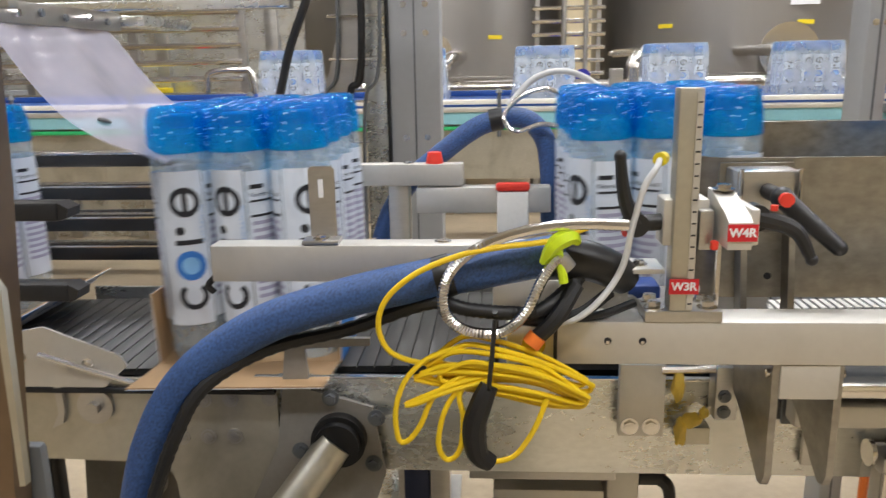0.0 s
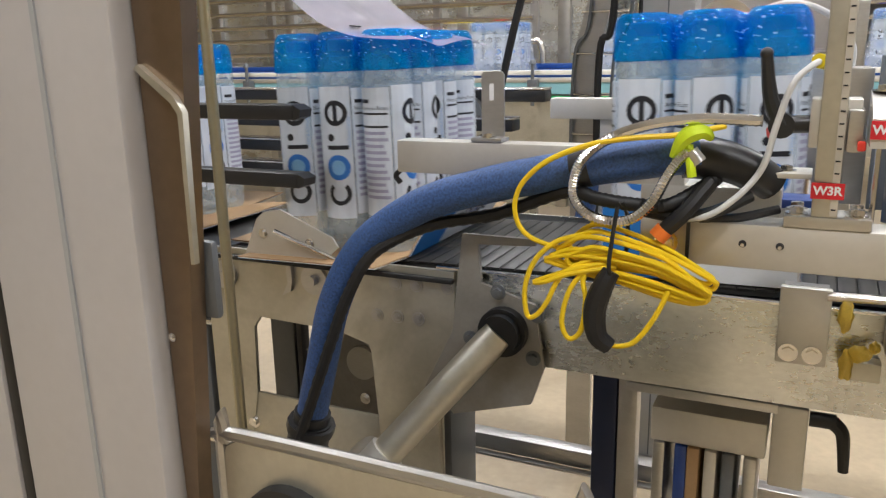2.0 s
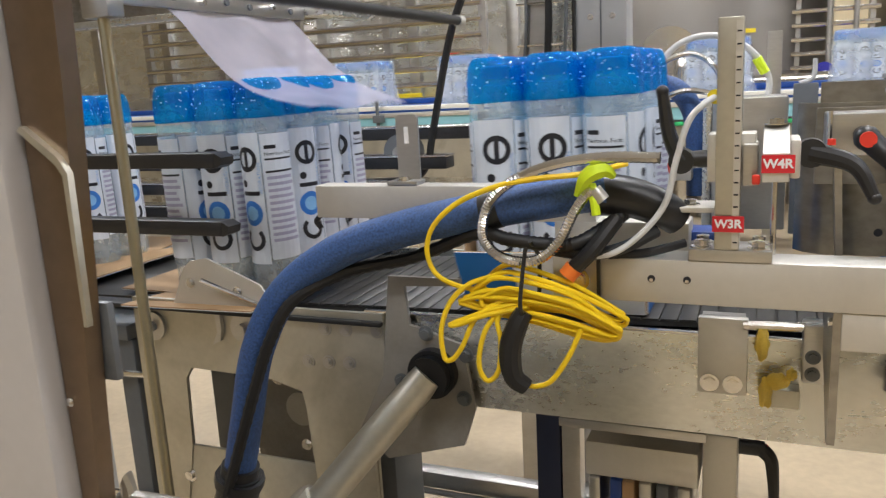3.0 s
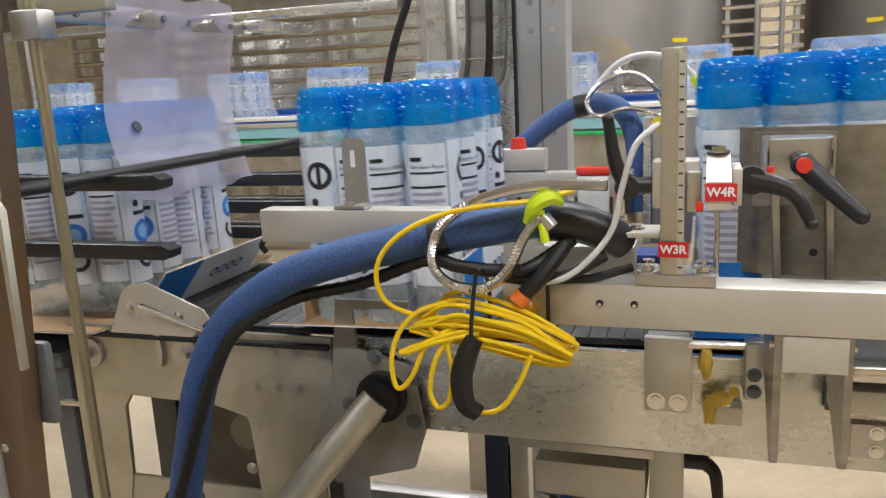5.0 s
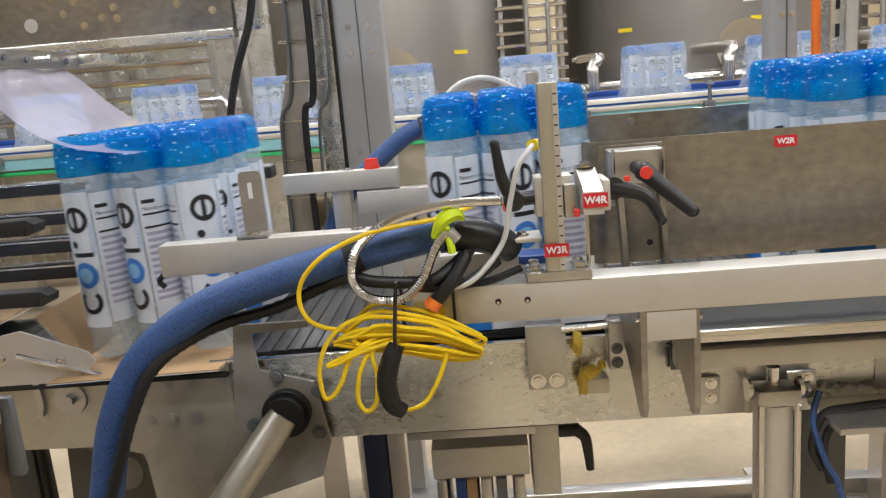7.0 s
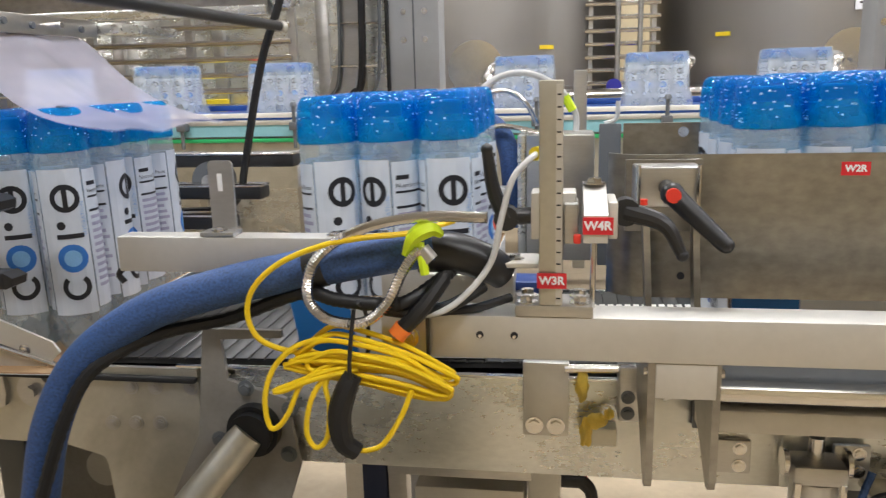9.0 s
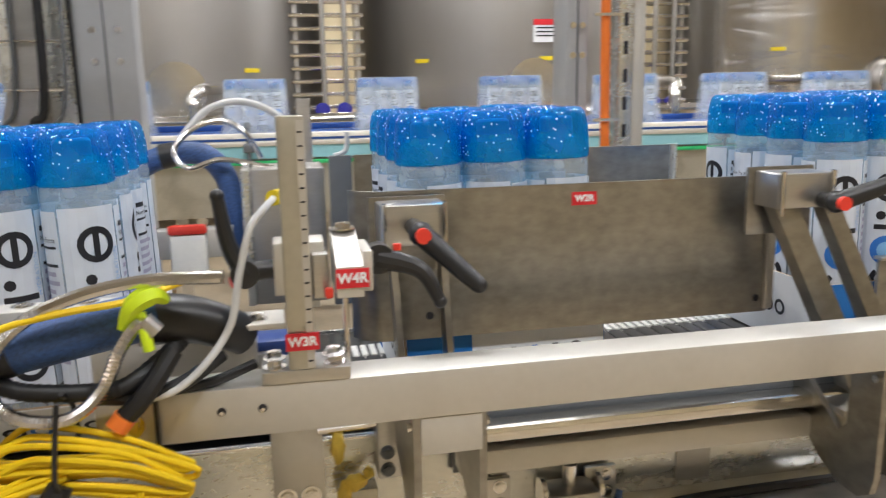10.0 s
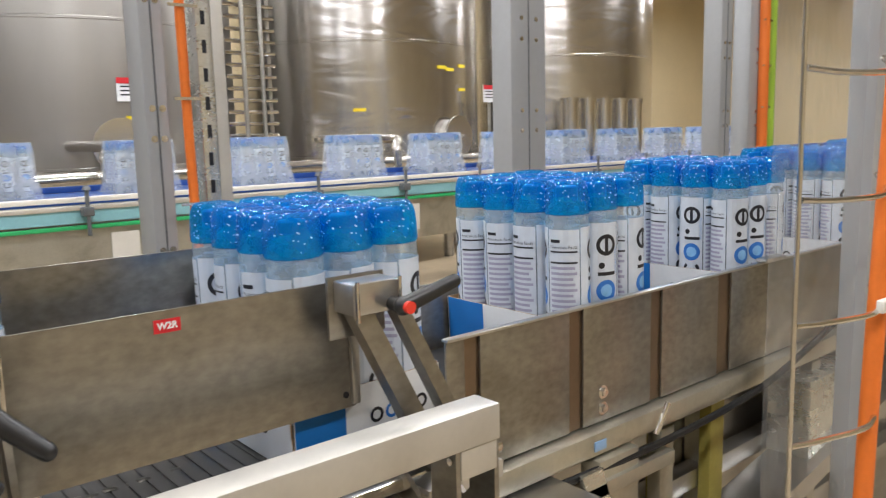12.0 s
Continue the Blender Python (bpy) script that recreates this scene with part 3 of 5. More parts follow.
part("cheek_foot", box(B(), -0.745, -0.43, 0.996, 1.003, 0.48, 0.722, 0.003), STEEL_OLIVE, fr, "grimy olive steel cheek plate")
for x, z in ((-0.72, 0.66), (-0.66, 0.62), (-0.60, 0.655)):
    bolt(fr, (x, 0.996, z), "y", 0.009, 0.006)
part("lower_cheek", box(B(), -0.42, -0.33, 1.004, 1.012, 0.60, 0.86, 0.002), STEEL_OLIVE, fr)
part("bracket_plate", box(B(), 0.166, 0.226, 0.972, 0.985, 0.928, 1.03, 0.002), STEEL_LIGHT, fr)
for x in (0.181, 0.209):
    bolt(fr, (x, 0.972, 0.943), "y", 0.008, 0.005)
part("bracket_web", box(B(), 0.17, 0.222, 0.985, 1.0, 0.95, 1.03), STEEL, fr)
part("grease_tray", box(B(), 0.246, 0.288, 0.975, 1.0, 0.915, 0.94, 0.002), STEEL_OLIVE, fr)
part("roller_block", box(B(), 0.288, 0.318, 0.965, 1.0, 0.955, 1.03, 0.004), STEEL, fr)
for z in (0.968, 0.99):
    bolt(fr, (0.30, 0.965, z), "y", 0.006, 0.005, GREY_DARK)
part("shaft_bar", rod(B(), (0.22, 0.975, 1.022), (0.345, 0.975, 1.026), 0.006, 10), SHINY, fr)
part("belt_bed", box(B(), -0.8, 1.06, 1.03, 1.45, 0.93, 0.965), GREY_DARK, fr)
for x in (-0.72, 0.93):
    part("leg", box(B(), x, x + 0.06, 1.42, 1.48, 0, 0.86), STEEL, fr)
for x in (-0.25, 0.7):
    part("cross_member", box(B(), x, x + 0.05, 1.008, 1.47, 0.88, 0.93), STEEL, fr)

gr = thing("grease_lump", "lumps of yellow grease on the conveyor frame", "grease", (0.25, 0.98, 0.95))
for cx, cz, sx, sz in ((0.243, 1.0, 0.009, 0.02), (0.262, 0.952, 0.013, 0.011), (0.248, 0.935, 0.008, 0.02), (0.277, 0.962, 0.006, 0.008)):
    bm = B()
    bmesh.ops.create_icosphere(bm, subdivisions=3, radius=1)
    for v in bm.verts:
        n = 1 + 0.35 * noise.noise(v.co * 1.7 + Vector((cx * 90, 0, cz * 60)))
        v.co = Vector((cx + v.co.x * sx * n, 0.974 + v.co.y * 0.008 * n, cz + v.co.z * sz * n))
    part("lump", bm, GREASE, gr)

# belt chains: links across the bed
bl = thing("belt", "dark oiled plastic chain belt rising gently between the side frames", "conveyor belt", (0.2, 1.24, 0.985))
bl.rotation_euler = (0, -math.atan(0.02), 0)
part("belt_sheet", box(B(), -8.0, 9.0, 1.06, 1.42, 0.988, 0.9955), BELT_M, bl)
link = finish(box(B(), -0.0118, 0.0118, -0.182, 0.182, 0, 0.003, 0.001), BELT_M, "belt_slat")
for k in range(78):
    ob = new("belt_slat", link)
    ob.location = (-1.02 + k * 0.0254, 0, 0.011)
    ob.parent = bl

wr = thing("chain_guide", "white notched plastic chain guide along the belt", "guide", (0.2, 1.3, 0.985))
wr.rotation_euler = (0, -math.atan(0.02), 0)
bm = B()
pts = [(0.25, 0.9905)]
for k in range(50):
    x = 0.25 + k * 0.0142
    pts += [(x, 1.0012), (x + 0.009, 1.0012), (x + 0.009, 0.9975), (x + 0.0142, 0.9975)]
pts += [(0.96, 0.9905)]
prism(bm, pts, "y", 1.285, 1.335)
part("rail", bm, WHITE_PLASTIC, wr)
part("face_strip", box(B(), 0.25, 0.96, 1.281, 1.285, 0.9905, 0.9985), WHITE_PLASTIC, wr)

# infeed table: dark plates and lane bars on the upstream side
it = thing("infeed_table", "black and stainless infeed table under the wrapping station", "machine table", (-1.0, 1.2, 0))
part("plate", box(B(), -1.7, -0.82, 0.99, 1.5, 0.91, 0.94, 0.004), GREY_DARK, it)
part("front_bar", box(B(), -1.7, -0.3, 0.985, 1.02, 0.976, 0.984, 0.002), RUBBER, it)
part("leg", box(B(), -0.86, -0.82, 1.0, 1.05, 0, 0.91, 0.004), GREY_DARK, it)
part("leg", box(B(), -1.66, -1.6, 1.0, 1.06, 0, 0.91, 0.004), GREY_DARK, it)
part("stay_rod", rod(B(), (-0.98, 0.95, 0.86), (-0.8, 1.0, 0.845), 0.006, 8), SHINY, it)
part("stay_rod", rod(B(), (-0.98, 0.95, 0.62), (-0.8, 1.0, 0.60), 0.006, 8), SHINY, it)
for k, (z, y) in enumerate(((1.06, 1.46), (1.11, 1.5), (1.165, 1.55), (1.225, 1.62))):
    part("lane_bar", box(B(), -1.6, -0.36 - 0.05 * (3 - k), y, y + 0.05, z - 0.013, z + 0.013, 0.004), BLACK, it)
    part("lane_cap", box(B(), -1.6, -0.36 - 0.05 * (3 - k), y - 0.002, y + 0.052, z + 0.013, z + 0.018, 0.002), SHINY, it)
part("fold_plough", prism(B(), [(-0.70, 0.986), (-0.668, 1.055), (-0.652, 1.068), (-0.618, 1.074), (-0.515, 1.033), (-0.505, 1.018), (-0.54, 0.986)], "y", 0.985, 0.989), STEEL_LIGHT, it)
for x, z in ((-0.655, 1.03), (-0.56, 1.02)):
    bolt(it, (x, 0.985, z), "y", 0.006, 0.005)
part("fold_rod", rod(B(), (-0.62, 0.97, 1.04), (-0.48, 0.99, 0.985), 0.004, 8), SHINY, it)

# ---- adjusting beam, ruler post and clamps ----
be = thing("support_beam", "square blasted stainless beam carrying the guide clamps", "beam", (0.5, 0.85, 1.087))
part("tube", box(B(), 0.015, 0.935, 0.83, 0.88, 1.087, 1.137, 0.002), STEEL_LIGHT, be)
for x in (0.127, 0.165):
    bm = B()
    rod(bm, (x, 0.8292, 1.115), (x, 0.832, 1.115), 0.0042, 14)
    part("hole", bm, INK, be)
    bm = B()
    rod(bm, (x, 0.8285, 1.1135), (x, 0.831, 1.1135), 0.0022, 10)
    part("screw", bm, SHINY, be)
bolt(be, (0.045, 0.83, 1.11), "y", 0.009, 0.006)
part("end_plug", box(B(), 0.935, 0.937, 0.834, 0.876, 1.091, 1.133), STEEL, be)

for gx in (0.314, 0.862):
    br = thing("beam_bracket", "bent stainless bracket holding the beam to the frame", "bracket", (gx, 0.84, 1.0), "beam brackets")
    part("cap_plate", box(B(), gx + 0.004, gx + 0.068, 0.832, 0.838, 1.046, 1.0865, 0.001), STEEL_LIGHT, br)
    for dx in (0.0, 0.069):
        if gx < 0.5:
            pts = [(0.834, 1.0865), (0.90, 1.0865), (0.985, 1.04), (0.985, 1.01), (0.93, 0.985), (0.868, 0.94), (0.855, 0.932), (0.842, 0.935), (0.834, 0.95)]
        else:
            pts = [(0.834, 1.0865), (0.886, 1.0865), (0.886, 1.0), (0.90, 0.985), (0.96, 1.03), (1.0, 1.04), (1.02, 1.03), (1.02, 1.01), (0.93, 0.935), (0.895, 0.918), (0.86, 0.916), (0.84, 0.928), (0.834, 0.95)]
        bm = B()
        prism(bm, pts, "x", gx + dx - 0.004, gx + dx + 0.004)
        part("gusset", bm, GUIDE_STEEL, br)
        bm = B()
        rod(bm, (gx + dx - 0.008, 0.843, 1.073), (gx + dx + 0.008, 0.843, 1.073), 0.005, 10)
        part("pin", bm, SHINY, br)
    if gx > 0.5:
        part("saddle", box(B(), gx + 0.004, gx + 0.065, 0.90, 1.0, 1.0, 1.008), STEEL, br)

rp = thing("ruler_post", "upright stainless post with an engraved scale", "scale post", (0.205, 0.84, 1.137))
part("post", box(B(), 0.192, 0.217, 0.829, 0.854, 1.15, 1.389, 0.0015), STEEL_OLIVE, rp)
part("scale", box(B(), 0.2095, 0.2165, 0.8278, 0.829, 1.152, 1.385), STEEL_LIGHT, rp, "pale engraved scale")
for k in range(18):
    z = 1.158 + k * 0.0127
    part("tick", box(B(), 0.2105, 0.2150, 0.8272, 0.8278, z, z + 0.0016), INK, rp)
part("foot_flange", box(B(), 0.166, 0.250, 0.8285, 0.879, 1.137, 1.150, 0.0015), STEEL, rp)
for x in (0.178, 0.236):
    for y in (0.842, 0.868):
        bolt(rp, (x, y, 1.150), "z", 0.0075, 0.008)
tg = part("label_plate", box(B(), 0.190, 0.2215, 0.8262, 0.8272, 1.170, 1.187), RED_LABEL, rp, "red label W3R")
lettering("W3R", 0.0125, (0.2058, 0.8258, 1.1785), rp, WHITE)

sl = thing("slide_clamp", "stainless slide clamp with two black handles on the post", "clamp", (0.205, 0.84, 1.25))
part("block", box(B(), 0.183, 0.231, 0.838, 0.876, 1.221, 1.272, 0.002), STEEL_LIGHT, sl)
part("side_block", box(B(), 0.2185, 0.2335, 0.826, 0.87, 1.219, 1.262, 0.002), STEEL, sl)
bm = B()
prism(bm, [(0.79, 1.228), (0.79, 1.256), (0.80, 1.262), (0.862, 1.279), (0.875, 1.279), (0.875, 1.228)], "x", 0.238, 0.262)
part("arm_block", bm, STEEL_LIGHT, sl)
part("arm_cheek", box(B(), 0.2625, 0.272, 0.80, 0.86, 1.23, 1.268, 0.002), STEEL_LIGHT, sl)
bolt(sl, (0.250, 0.858, 1.279), "z", 0.008, 0.006)
part("label_plate", box(B(), 0.237, 0.267, 0.7885, 0.7897, 1.237, 1.2545), RED_LABEL, sl, "red label W4R")
lettering("W4R", 0.0125, (0.252, 0.788, 1.2458), sl, WHITE)
part("red_tip", box(B(), 0.228, 0.236, 0.812, 0.82, 1.222, 1.232, 0.002), RED, sl)


def ratchet(parent, hub, tip, bend, r=0.009, tip_r=0.006):
    """A black clamping handle with a round hub and a tapering arm."""
    bm = B()
    hub, tip, bend = Vector(hub), Vector(tip), Vector(bend)
    sweep(bm, [hub, bend, tip], lambda u: r * (1 - u) + tip_r * u, 10, 8)
    bmesh.ops.create_icosphere(bm, subdivisions=2, radius=tip_r * 1.15, matrix=Matrix.Translation(tip))
    rod(bm, hub + Vector((0, -0.008, 0)), hub + Vector((0, 0.012, 0)), r * 1.35, 14)
    return part("handle", bm, BLACK, parent, "black clamping handle")


ratchet(sl, (0.156, 0.85, 1.243), (0.136, 0.845, 1.318), (0.143, 0.848, 1.272), 0.010, 0.006)
part("spindle", rod(B(), (0.150, 0.852, 1.243), (0.184, 0.852, 1.245), 0.0095, 14), BLACK, sl)
part("red_button", rod(B(), (0.148, 0.85, 1.236), (0.143, 0.848, 1.235), 0.006, 12), RED, sl)
ratchet(sl, (0.283, 0.85, 1.250), (0.341, 0.835, 1.206), (0.322, 0.84, 1.238), 0.011, 0.006)
part("red_button", rod(B(), (0.301, 0.845, 1.258), (0.301, 0.845, 1.264), 0.004, 10), RED, sl)
part("lower_plate", box(B(), 0.148, 0.19, 0.85, 0.90, 1.186, 1.192, 0.001), STEEL_LIGHT, sl)
bolt(sl, (0.164, 0.868, 1.192), "z", 0.007, 0.006)
part("hanger_rod", rod(B(), (0.25, 0.86, 1.14), (0.25, 0.86, 1.23), 0.003, 8), SHINY, sl)

bb = thing("blue_block", "dark blue plastic bearing block behind the post", "bearing", (0.2, 0.95, 1.1))
part("block", box(B(), 0.13, 0.205, 0.93, 0.975, 1.09, 1.150, 0.006), BLUE_PART, bb)
part("boss", rod(B(), (0.165, 0.93, 1.125), (0.165, 0.92, 1.125), 0.014, 16), STEEL, bb)

def guide_plate(name, label, x0, x1, z0, z1, y):
    g = thing(name, label, "guide plate", ((x0 + x1) / 2, y, z0))
    bm = B()
    prism(bm, [(x0, y + 0.03), (x0 + 0.012, y + 0.012), (x0 + 0.035, y), (x1 - 0.01, y), (x1, y + 0.008), (x1 - 0.002, y + 0.012), (x1 - 0.012, y + 0.004), (x0 + 0.036, y + 0.004), (x0 + 0.015, y + 0.015), (x0 + 0.003, y + 0.032)], "z", z0, z1)
    part("sheet", bm, GUIDE_STEEL, g)
    return g


gp = guide_plate("guide_plate", "long scuffed stainless side guide plate", 0.275, 0.855, 1.10, 1.29, 1.046)
part("end_weld", box(B(), 0.838, 0.852, 1.038, 1.046, 1.105, 1.287, 0.002), STEEL, gp)
part("label_plate", box(B(), 0.558, 0.592, 1.0448, 1.0458, 1.262, 1.279), RED_LABEL, gp, "red label W2R")
lettering("W2R", 0.0118, (0.575, 1.0444, 1.2705), gp, WHITE)
for x, z in ((0.37, 1.13), (0.83, 1.12), (0.345, 1.268), (0.372, 1.272)):
    bm = B()
    rod(bm, (x, 1.0445, z), (x, 1.046, z), 0.005, 12)
    part("hole", bm, INK, gp)

gq = thing("guide_plate", "deep stainless side guide of the outfeed", "guide plate", (1.6, 1.06, 0.9))
for a, b in ((1.02, 1.06), (1.095, 1.323), (1.363, 1.58), (1.62, 1.84), (1.896, 2.5), (2.55, 3.4)):
    part("sheet", box(B(), a, b, 1.040, 1.046, 0.925, 1.162, 0.002), GUIDE_STEEL, gq)
for a, b in ((1.06, 1.095), (1.323, 1.363), (1.58, 1.62), (1.84, 1.896), (2.5, 2.55)):
    part("recessed_joint", box(B(), a - 0.012, b + 0.012, 1.0463, 1.051, 0.925, 1.162), BRONZE, gq)
for z in (0.952, 0.985):
    bolt(gq, (1.421, 1.040, z), "y", 0.009, 0.008)
part("top_lip", box(B(), 1.02, 3.4, 1.036, 1.052, 1.162, 1.167, 0.001), STEEL, gq)
part("lower_tube", box(B(), 0.98, 3.4, 1.012, 1.06, 0.872, 0.921, 0.010), STEEL_OLIVE, gq)
for x in (1.15, 1.6, 2.3):
    part("strut", box(B(), x, x + 0.05, 1.025, 1.06, 0, 0.862, 0.004), STEEL_OLIVE, gq)
part("catch", box(B(), 2.02, 2.12, 1.02, 1.05, 1.168, 1.178, 0.004), STEEL, gq)

gk = thing("guide_plate", "back stainless side guide with a rolled end", "guide plate", (0.8, 1.43, 1.2))
part("sheet", box(B(), 0.318, 0.90, 1.432, 1.438, 1.10, 1.306, 0.001), GUIDE_STEEL, gk)
part("rolled_end", rod(B(), (0.905, 1.438, 1.10), (0.905, 1.438, 1.306), 0.009, 14), STEEL_DARK, gk)
part("end_post", box(B(), 0.276, 0.314, 1.425, 1.44, 1.05, 1.306, 0.002), GREY_DARK, gk)
part("sheet_end", box(B(), 1.26, 3.4, 1.432, 1.438, 0.95, 1.166, 0.001), GUIDE_STEEL, gk)
part("wire_hook", sweep(B(), [(0.285, 1.43, 1.306), (0.305, 1.43, 1.315), (0.308, 1.43, 1.345)], 0.004, 8), WHITE_TUBE, gk)
bolt(gk, (0.42, 1.432, 1.29), "y", 0.006, 0.005)


def clamp(label, x0, x1, z0, z1, y0, knob, lever, s0, s1, lean, wide=(0.004, 0.004)):
    c = thing("guide_clamp", label, "clamp", ((x0 + x1) / 2, y0, z0), "guide clamps")
    part("block", box(B(), x0, x1, y0, y0 + 0.05, z0, z1, 0.003), STEEL, c)
    part("back_plate", box(B(), x0 - 0.008, x1 + 0.008, y0 + 0.05, y0 + 0.056, z0 - 0.04, z1 + 0.004, 0.001), GUIDE_STEEL, c)
    for x in (x0 + 0.004, x1 - 0.004):
        part("stud", rod(B(), (x, y0 - 0.004, z0 - 0.008), (x, y0 - 0.004, z1 + 0.003), 0.003, 8), SHINY, c)
    for x, h in ((s0, wide[0]), (s1, wide[1])):
        bm = B()
        prism(bm, [(y0 + 0.012, z0 + 0.002), (y0 + 0.036, z0 + 0.002), (y0 + 0.036 + lean[1], 1.0), (y0 + 0.006 + lean[1], 1.0)], "x", x - h, x + h)
        if lean[0]:
            for v in bm.verts:
                if v.co.z < 1.1:
                    v.co.x += lean[0]
        part("strut", bm, GUIDE_STEEL, c)
    knob, lever = Vector(knob), Vector(lever)
    part("spindle", rod(B(), (knob.x, y0, knob.z), knob, 0.010, 14), BLACK, c)
    bm = B()
    rod(bm, knob + Vector((0, -0.002, 0)), lever, 0.0125, 14, 0.0095)
    bmesh.ops.create_icosphere(bm, subdivisions=2, radius=0.0095, matrix=Matrix.Translation(lever))
    bmesh.ops.create_icosphere(bm, subdivisions=2, radius=0.014, matrix=Matrix.Translation(knob))
    part("handle", bm, BLACK, c, "black clamping handle")
    part("red_button", rod(B(), knob + Vector((0, -0.018, 0)), knob + Vector((0, -0.011, 0)), 0.0085, 16), RED, c)
    return c


clamp("square guide clamp with a black handle and red button", 0.303, 0.382, 1.232, 1.281, 0.985, (0.341, 0.935, 1.256), (0.397, 0.90, 1.203), 0.318, 0.378, (0.012, 0.0))
clamp("guide clamp on slanting struts with a raised black handle", 0.79, 0.868, 1.258, 1.302, 0.955, (0.853, 0.93, 1.268), (0.924, 0.905, 1.296), 0.812, 0.876, (0.12, -0.02), (0.017, 0.012))

# ---- arms either side of the packs ----
ar = thing("slotted_guide", "stainless square arm with a slotted upright tab", "guide arm", (-0.15, 0.92, 1.17))
part("bar", box(B(), -0.341, 0.052, 0.90, 0.935, 1.163, 1.208, 0.002), STEEL_LIGHT, ar)
bm = B()
prism(bm, [(-0.222, 1.214), (-0.190, 1.214), (-0.190, 1.296), (-0.194, 1.300), (-0.218, 1.300), (-0.222, 1.296)], "y", 0.925, 0.929)
box(bm, -0.228, -0.184, 0.90, 0.929, 1.2085, 1.2140, 0.001)
part("tab", bm, STEEL, ar)
part("slot", box(B(), -0.210, -0.204, 0.9238, 0.925, 1.262, 1.284, 0.0), WHITE, ar)
bolt(ar, (-0.206, 0.91, 1.214), "z", 0.007, 0.005)
for x in (-0.06, 0.0):
    bolt(ar, (x, 0.918, 1.208), "z", 0.007, 0.004)
part("spring", sweep(B(), [(-0.343, 0.915, 1.165), (-0.352, 0.915, 1.155), (-0.345, 0.915, 1.145)], 0.004, 8), RUBBER, ar)
part("under_plate", box(B(), 0.0, 0.16, 0.90, 0.95, 1.12, 1.165, 0.002), STEEL_LIGHT, ar)

ab = thing("slotted_guide", "back stainless arm with a red mushroom knob", "guide arm", (-0.1, 1.5, 1.18))
part("bar", box(B(), -0.30, -0.055, 1.47, 1.505, 1.19, 1.231, 0.002), STEEL_LIGHT, ab)
part("lower_bar", box(B(), -0.145, 0.11, 1.47, 1.51, 1.137, 1.186, 0.002), STEEL_LIGHT, ab)
part("knob", rod(B(), (-0.11, 1.487, 1.231), (-0.11, 1.487, 1.252), 0.017, 18, 0.013), RED, ab, "faded red mushroom knob")
bolt(ab, (-0.16, 1.487, 1.231), "z", 0.007, 0.005)
part("stand", box(B(), -0.2, -0.16, 1.48, 1.52, 0, 1.19, 0.003), STEEL, ab)

sb = thing("sensor_box", "white sensor housing with a red cap", "sensor", (0.04, 1.47, 1.11))
part("housing", box(B(), 0.008, 0.068, 1.455, 1.469, 1.10, 1.18, 0.004), WHITE_PLASTIC, sb)
part("cap", box(B(), 0.006, 0.070, 1.452, 1.469, 1.18, 1.197, 0.006), RED, sb, "red cap")

bx = thing("drive_cover", "plain stainless drive cover box behind the belt", "machine cover", (0.2, 1.5, 1.1))
part("box", box(B(), 0.145, 0.27, 1.46, 1.58, 1.05, 1.285, 0.003), STEEL, bx)
part("edge", box(B(), 0.13, 0.1445, 1.455, 1.58, 1.05, 1.285, 0.002), STEEL_DARK, bx)
part("upright", box(B(), 0.232, 0.258, 1.60, 1.62, 1.0, 1.40, 0.002), STEEL, bx)

# ---- hoses, cables and the yellow coil ----
hs = thing("cable_hose", "thick navy braided cable hose arching over the frame", "hose", (-0.45, 0.8, 0.7))
part("sleeve", sweep(B(), [(-0.462, 0.80, 0.74), (-0.445, 0.80, 0.81), (-0.42, 0.80, 0.90), (-0.392, 0.80, 0.995), (-0.345, 0.805, 1.075), (-0.262, 0.81, 1.135), (-0.165, 0.815, 1.168), (-0.055, 0.82, 1.192), (0.035, 0.832, 1.207), (0.075, 0.84, 1.212)], 0.0225, 22, 16), BLUE_SLEEVE, hs)
part("collar", sweep(B(), [(-0.062, 0.8195, 1.190), (-0.052, 0.82, 1.1925), (-0.044, 0.821, 1.1945)], 0.0238, 20, 4), BLACK, hs, "black tape collar")
part("boot", sweep(B(), [(0.06, 0.84, 1.208), (0.10, 0.85, 1.203), (0.135, 0.86, 1.188), (0.15, 0.87, 1.175)], lambda u: 0.025 - 0.006 * u, 16, 6), BLACK, hs, "black rubber boot")
bm = B()
rod(bm, (-0.458, 0.80, 0.755), (-0.446, 0.80, 0.805), 0.031, 20)
rod(bm, (-0.466, 0.80, 0.722), (-0.458, 0.80, 0.755), 0.036, 12)
rod(bm, (-0.449, 0.80, 0.79), (-0.445, 0.80, 0.803), 0.036, 12)
rod(bm, (-0.446, 0.80, 0.805), (-0.442, 0.80, 0.82), 0.027, 20)
rod(bm, (-0.466, 0.80, 0.722), (-0.475, 0.80, 0.60), 0.02, 16)
part("gland", bm, BLACK, hs, "black cable gland")
part("lime_tape", sweep(B(), [(0.052, 0.80, 1.212), (0.064, 0.795, 1.233), (0.080, 0.80, 1.240), (0.090, 0.81, 1.232)], lambda u: 0.004 + 0.0055 * math.sin(math.pi * u), 6), LIME, hs, "lime tape tag")
part("lime_tail", sweep(B(), [(0.068, 0.80, 1.225), (0.072, 0.795, 1.205), (0.074, 0.795, 1.192)], 0.005, 8), LIME, hs, "lime tape tag")

